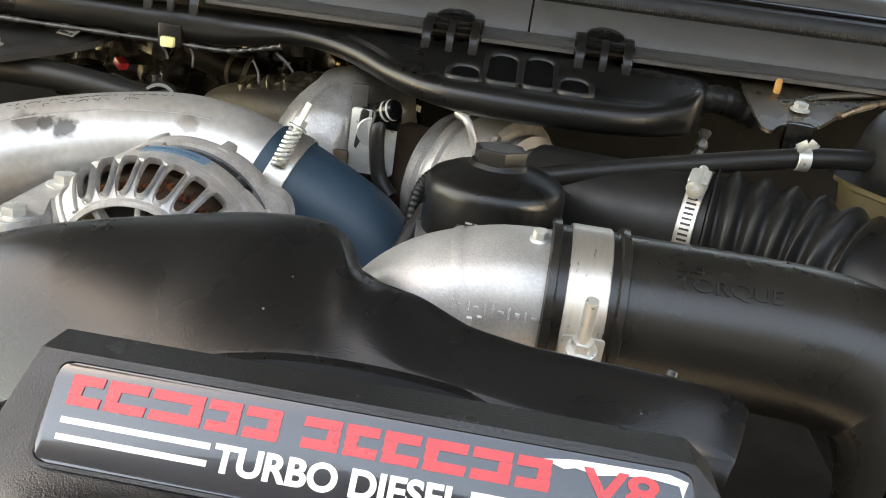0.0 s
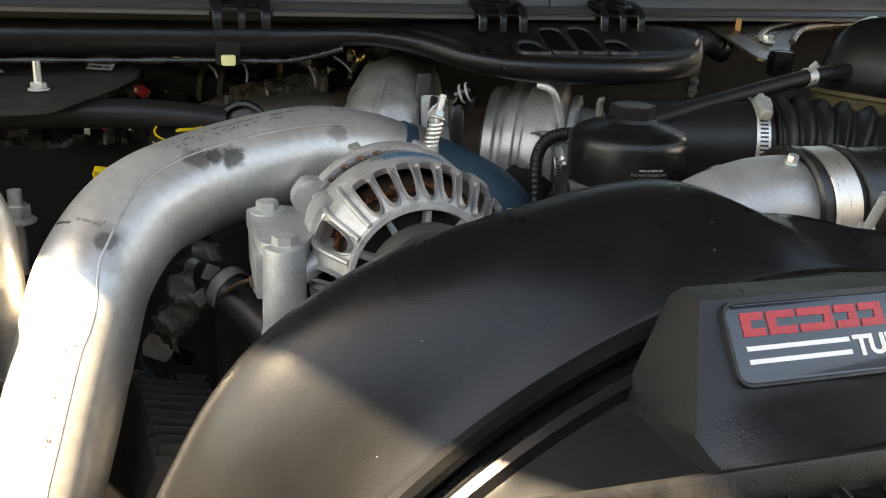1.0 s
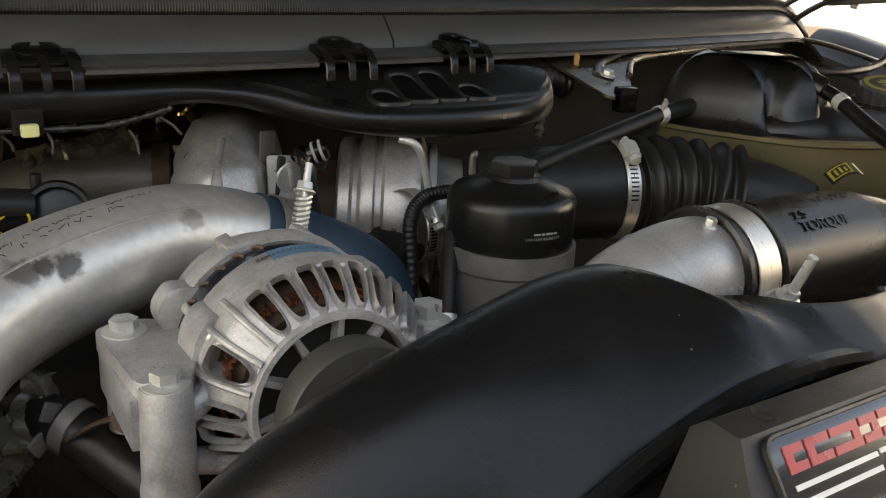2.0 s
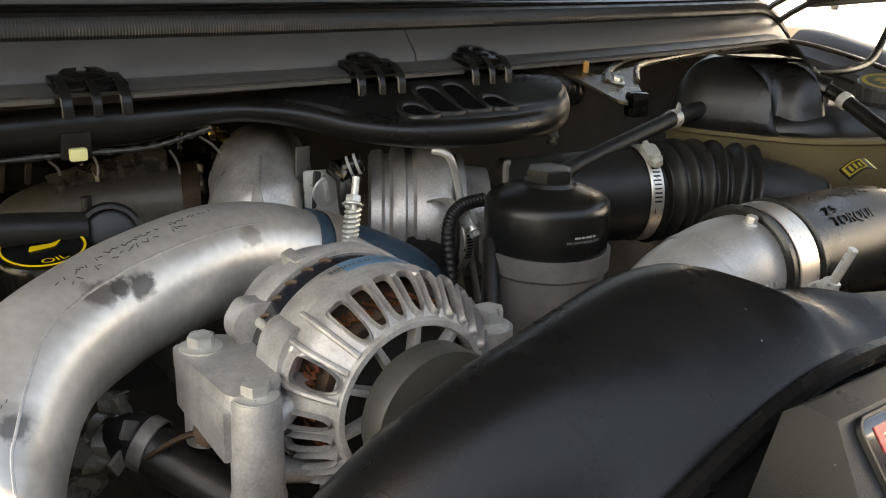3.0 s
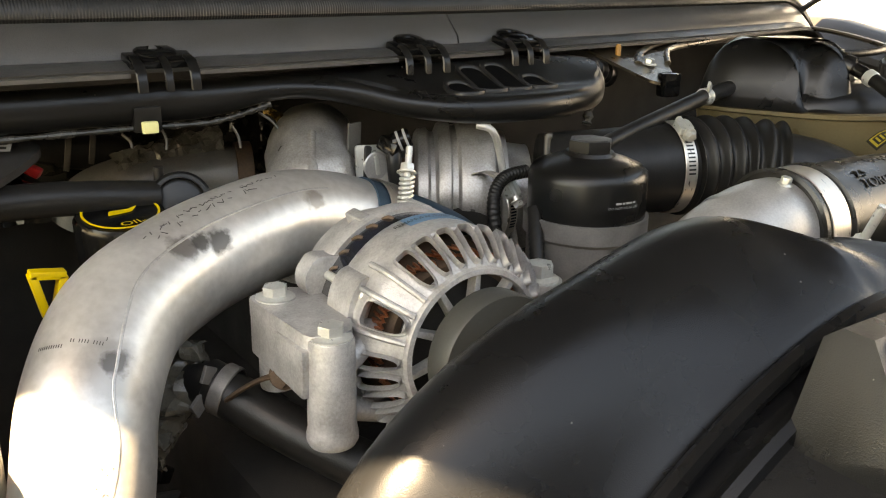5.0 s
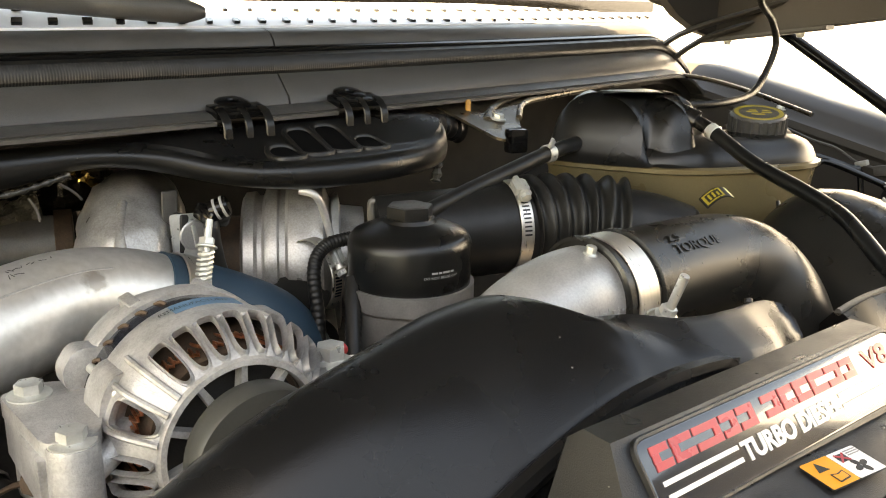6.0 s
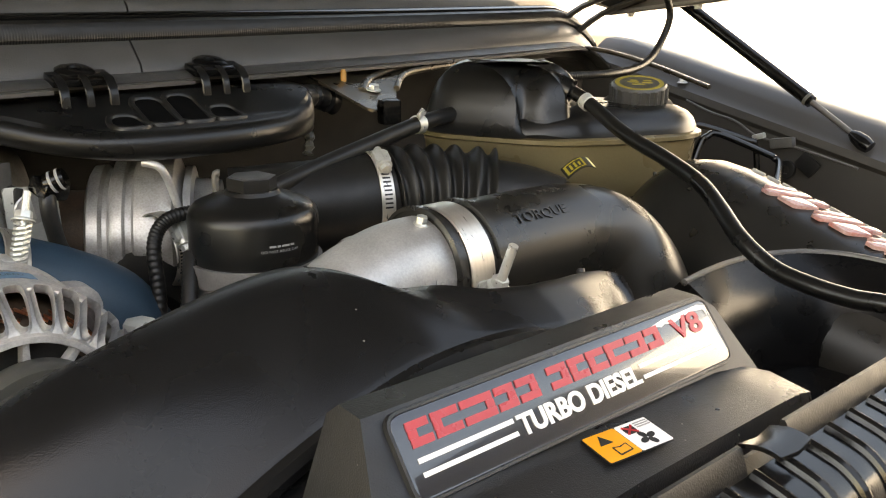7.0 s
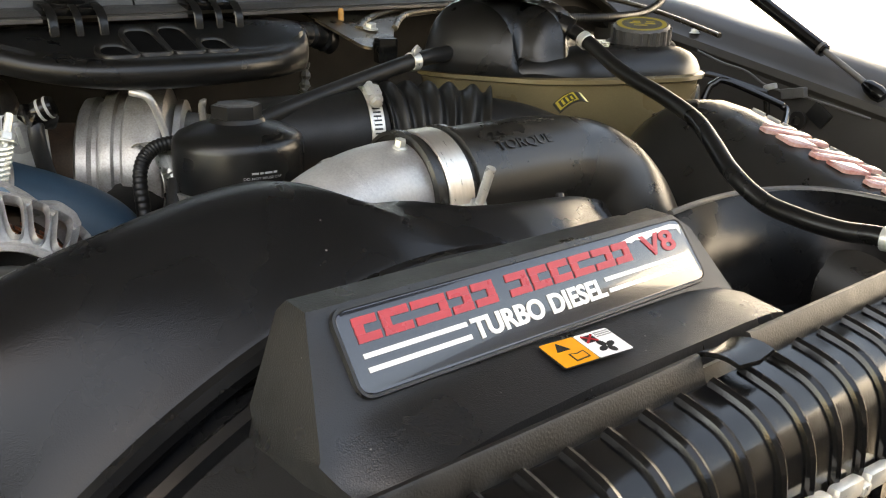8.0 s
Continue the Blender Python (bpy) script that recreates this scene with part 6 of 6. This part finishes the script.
part("red_tab", box((0.014, 0.007, 0.010), (-0.443, 0.820, 1.147), (0, 0, -25), 0.0015), RED, fuse)
st = thing("terminal_stud", (-0.506, 0.73, 1.06), "threaded steel stud with a zinc nut", "stud")
part("stud", tube([(-0.506, 0.73, 1.04), (-0.506, 0.73, 1.112)], 0.0055, 14, 1), STEEL, st)
part("nut", bolt_head((-0.506, 0.73, 1.085), 0.011, 0.012), STEEL, st)
plugs2 = thing("red_wiring_connector", (-0.43, 0.83, 1.15), "black wiring connector with red locks and grey wires", "connector")
part("housing", box((0.022, 0.030, 0.020), (-0.425, 0.838, 1.153), (10, 20, -30), 0.003), GLOSS, plugs2)
part("lock", box((0.010, 0.008, 0.008), (-0.441, 0.834, 1.146), (10, 20, -30), 0.0015), RED, plugs2)
part("lock", box((0.012, 0.010, 0.008), (-0.405, 0.86, 1.168), (0, 30, -30), 0.0015), RED, plugs2)
for k in range(3):
    part("wire", tube([(-0.413 + 0.004 * k, 0.85, 1.158), (-0.395 + 0.004 * k, 0.85, 1.150), (-0.375 + 0.005 * k, 0.835, 1.135), (-0.365 + 0.006 * k, 0.82, 1.11)], 0.0022, 8, 5), GREYCAST if k == 1 else RUBBER, plugs2)
hookp = thing("chrome_hose_clip", (-0.33, 1.02, 1.15), "bright steel clips on a dark hose by the firewall", "clip")
for k in range(2):
    part("band", ring_band(0.020, 0.0215, 0.006, (-0.345 + 0.022 * k, 1.022 - 0.004 * k, 1.150), (0.95, -0.2, -0.15), 28), GREYCAST, hookp)
part("hose", tube([(-0.40, 1.03, 1.165), (-0.35, 1.022, 1.152), (-0.30, 1.012, 1.142), (-0.27, 1.0, 1.12)], 0.0195, 20), RUBBER, hookp)
foilh = thing("wrapped_hose", (-0.25, 0.80, 1.17), "dark tape-wrapped hose under the duct", "hose")
bm = tube([(-0.312, 0.957, 1.140), (-0.284, 0.952, 1.148), (-0.250, 0.945, 1.156), (-0.214, 0.938, 1.162)], 0.0135, 18, 16)
for v in bm.verts:
    v.co += 0.004 * noise.noise_vector(v.co * 90) + 0.002 * noise.noise_vector(v.co * 240)
part("hose", bm, FOIL, foilh, sharp=20)
gold = thing("gold_heat_foil", (-0.19, 0.88, 1.19), "crinkled gold heat foil behind the turbocharger", "heat shield")
bm = tube([(-0.200, 0.885, 1.205), (-0.185, 0.885, 1.195), (-0.168, 0.885, 1.180), (-0.160, 0.89, 1.165)], 0.004, 12, 6)
for v in bm.verts:
    v.co += 0.007 * noise.noise_vector(v.co * 120)
part("foil", bm, GOLD, gold, sharp=20)
edge = thing("firewall_bracket", (-0.24, 0.80, 1.20), "thin grey wires and clips hanging under the duct", "wiring")
for x0, y0, z0, x1, z1 in ((-0.315, 0.81, 1.203, -0.312, 1.185), (-0.30, 0.81, 1.204, -0.285, 1.2035), (-0.345, 0.815, 1.20, -0.338, 1.188), (-0.232, 0.805, 1.21, -0.215, 1.195), (-0.255, 0.81, 1.20, -0.248, 1.180)):
    part("wire", tube([(x0, y0, z0), ((x0 + x1) / 2 + 0.002, y0, (z0 + z1) / 2), (x1, y0, z1)], 0.0011, 7, 4), GREYCAST, edge)
batt = thing("battery_tray_cover", (-0.6, 0.6, 1.0), "matt black plastic battery cover", "battery")
part("body", box((0.20, 0.26, 0.22), (-0.635, 0.66, 1.02), (0, 0, 4), 0.012, 3), GLOSS, batt)
left_tube = thing("silver_side_tube", (-0.505, 0.607, 0.92), "bare aluminium tube by the battery", "pipe")
part("tube", tube([(-0.600, 0.622, 1.160), (-0.560, 0.615, 1.168), (-0.524, 0.609, 1.158), (-0.503, 0.607, 1.128), (-0.499, 0.607, 1.06), (-0.500, 0.605, 0.92)], 0.0125, 28), PIPEMETAL, left_tube)
part("collar", ring_band(0.0125, 0.0150, 0.010, (-0.499, 0.607, 1.00), (0, 0, 1), 28), STEEL, left_tube)
clipy = thing("duct_clip", (-0.324, 0.815, 1.20), "small pale yellow plastic clip under the duct", "clip")
part("clip", box((0.0125, 0.007, 0.0095), (-0.329, 0.793, 1.2075), (0, 0, 0), 0.002), PALE, clipy)
part("holder", box((0.022, 0.010, 0.020), (-0.329, 0.801, 1.213), (0, 0, 0), 0.002), SATIN, clipy)
rh = thing("radiator_hose", (-0.30, 0.52, 1.0), "black rubber coolant hose with spring clamp", "hose")
part("hose", tube([(-0.356, 0.628, 1.064), (-0.349, 0.617, 1.060), (-0.335, 0.600, 1.050), (-0.31, 0.565, 1.035), (-0.28, 0.53, 1.020), (-0.24, 0.50, 1.010), (-0.20, 0.48, 1.0)], 0.0165, 28), RUBBER, rh)
part("bulb_end", lathe([(0.0, -0.010), (0.009, -0.008), (0.014, 0.0), (0.0155, 0.008), (0.0160, 0.014)], (-0.362, 0.633, 1.066), (0.5, -0.75, -0.28), 28), RUBBER, rh)
part("spring_clamp", ring_band(0.0168, 0.0181, 0.010, (-0.350, 0.620, 1.0615), (0.58, -0.75, -0.30), 34), HOUSING, rh)
for sg in (-1, 1):
    part("clamp_ear", box((0.012, 0.003, 0.012), (-0.364 + 0.004 * sg, 0.612, 1.066 + 0.010 * sg), (0, 30 * sg, 30), 0.001), HOUSING, rh)
part("strap", tube([(-0.352, 0.600, 1.062), (-0.345, 0.590, 1.072), (-0.335, 0.581, 1.080), (-0.323, 0.573, 1.083)], 0.005, 8, squash=0.35), RUST, rh, "brown steel strap")
part("strap_bolt", bolt_head((-0.326, 0.571, 1.084), 0.007, 0.006, (-0.7, -0.7, 0.2)), RUST, rh)
loom = thing("taped_wiring_loom", (-0.375, 0.68, 1.0), "crumpled grey tape round a wiring loom", "wiring")
rng = random.Random(4)
LOOM = spline([(-0.358, 0.640, 1.088), (-0.364, 0.638, 1.074), (-0.375, 0.638, 1.054), (-0.388, 0.640, 1.030), (-0.394, 0.645, 1.005)], 5)
LOOM = spline(LOOM, 2)
bm = tube(LOOM, lambda q: 0.003 + 0.013 * math.sin(math.pi * (0.10 + 0.8 * q)), 18, 1, smooth_path=False)
for v in bm.verts:
    v.co += 0.009 * noise.noise_vector(v.co * 75) + 0.004 * noise.noise_vector(v.co * 190)
part("tape", bm, FOIL, loom, sharp=25)
for k in range(4):
    d = 0.004 * (k - 1.5)
    part("wire", tube([(-0.384 + d, 0.684, 1.012), (-0.398 + 1.5 * d, 0.675, 0.998), (-0.404 + 2 * d, 0.665, 0.980), (-0.395 + d, 0.66, 0.960)], 0.0016, 7, 5), BLUE if k == 0 else RUBBER, loom)
part("connector", box((0.022, 0.016, 0.014), (-0.402, 0.665, 0.992), (20, 30, 10), 0.003), STEEL, loom)
part("connector", box((0.014, 0.012, 0.012), (-0.382, 0.660, 0.985), (10, 30, 40), 0.002), GLOSS, loom)
tray = thing("steel_bracket", (-0.36, 0.52, 0.95), "shiny bent steel bracket below the hoses", "bracket")
part("plate", box((0.034, 0.004, 0.030), (-0.357, 0.525, 0.962), (0, 20, 35), 0.001), GREYCAST, tray)
part("wire_loop", tube([(-0.372, 0.535, 0.975), (-0.374, 0.53, 0.96), (-0.368, 0.522, 0.945), (-0.352, 0.515, 0.945), (-0.344, 0.515, 0.962), (-0.346, 0.52, 0.975)], 0.0018, 7, 5), STEEL, tray)
ecu = thing("finned_control_module", (-0.392, 0.625, 0.90), "finned grey aluminium control module", "control module")
part("case", box((0.070, 0.110, 0.045), (-0.392, 0.625, 0.925), (12, 18, 14), 0.004), GREYCAST, ecu)
for k in range(10):
    part("fin", box((0.064, 0.0035, 0.012), (-0.386 - 0.0022 * (k - 4.5), 0.626 + 0.0098 * (k - 4.5), 0.951 + 0.002 * (k - 4.5)), (12, 18, 14), 0.001), GREYCAST, ecu)
block = thing("engine_block", (0, 0.7, 0.6), "grimy dark engine block deep in the bay", "engine")
part("block", box((0.62, 0.50, 0.38), (-0.03, 0.78, 0.80), (0, 0, 0), 0.02), DARK, block)
part("valve_cover", box((0.12, 0.36, 0.10), (-0.20, 0.81, 1.02), (0, 0, 0), 0.02), DARK, block)
insulation = thing("firewall_insulation", (-0.33, 1.04, 1.12), "crinkled dark foil insulation on the firewall", "insulation")
bm = bmesh.new()
bmesh.ops.create_grid(bm, x_segments=70, y_segments=22, size=0.5)
for v in bm.verts:
    q = Vector((-0.34 + 0.44 * v.co.x, 1.015, 1.155 + 0.15 * v.co.y))
    v.co = q + Vector((0, 0.016 * noise.noise(q * 38) + 0.008 * noise.noise(q * 95), 0.004 * noise.noise(q * 60)))
grid = bmesh.ops.extrude_face_region(bm, geom=bm.faces[:])["geom"]
for v in grid:
    if isinstance(v, bmesh.types.BMVert):
        v.co.y += 0.004
part("sheet", bm, WRINKLED, insulation, sharp=25)
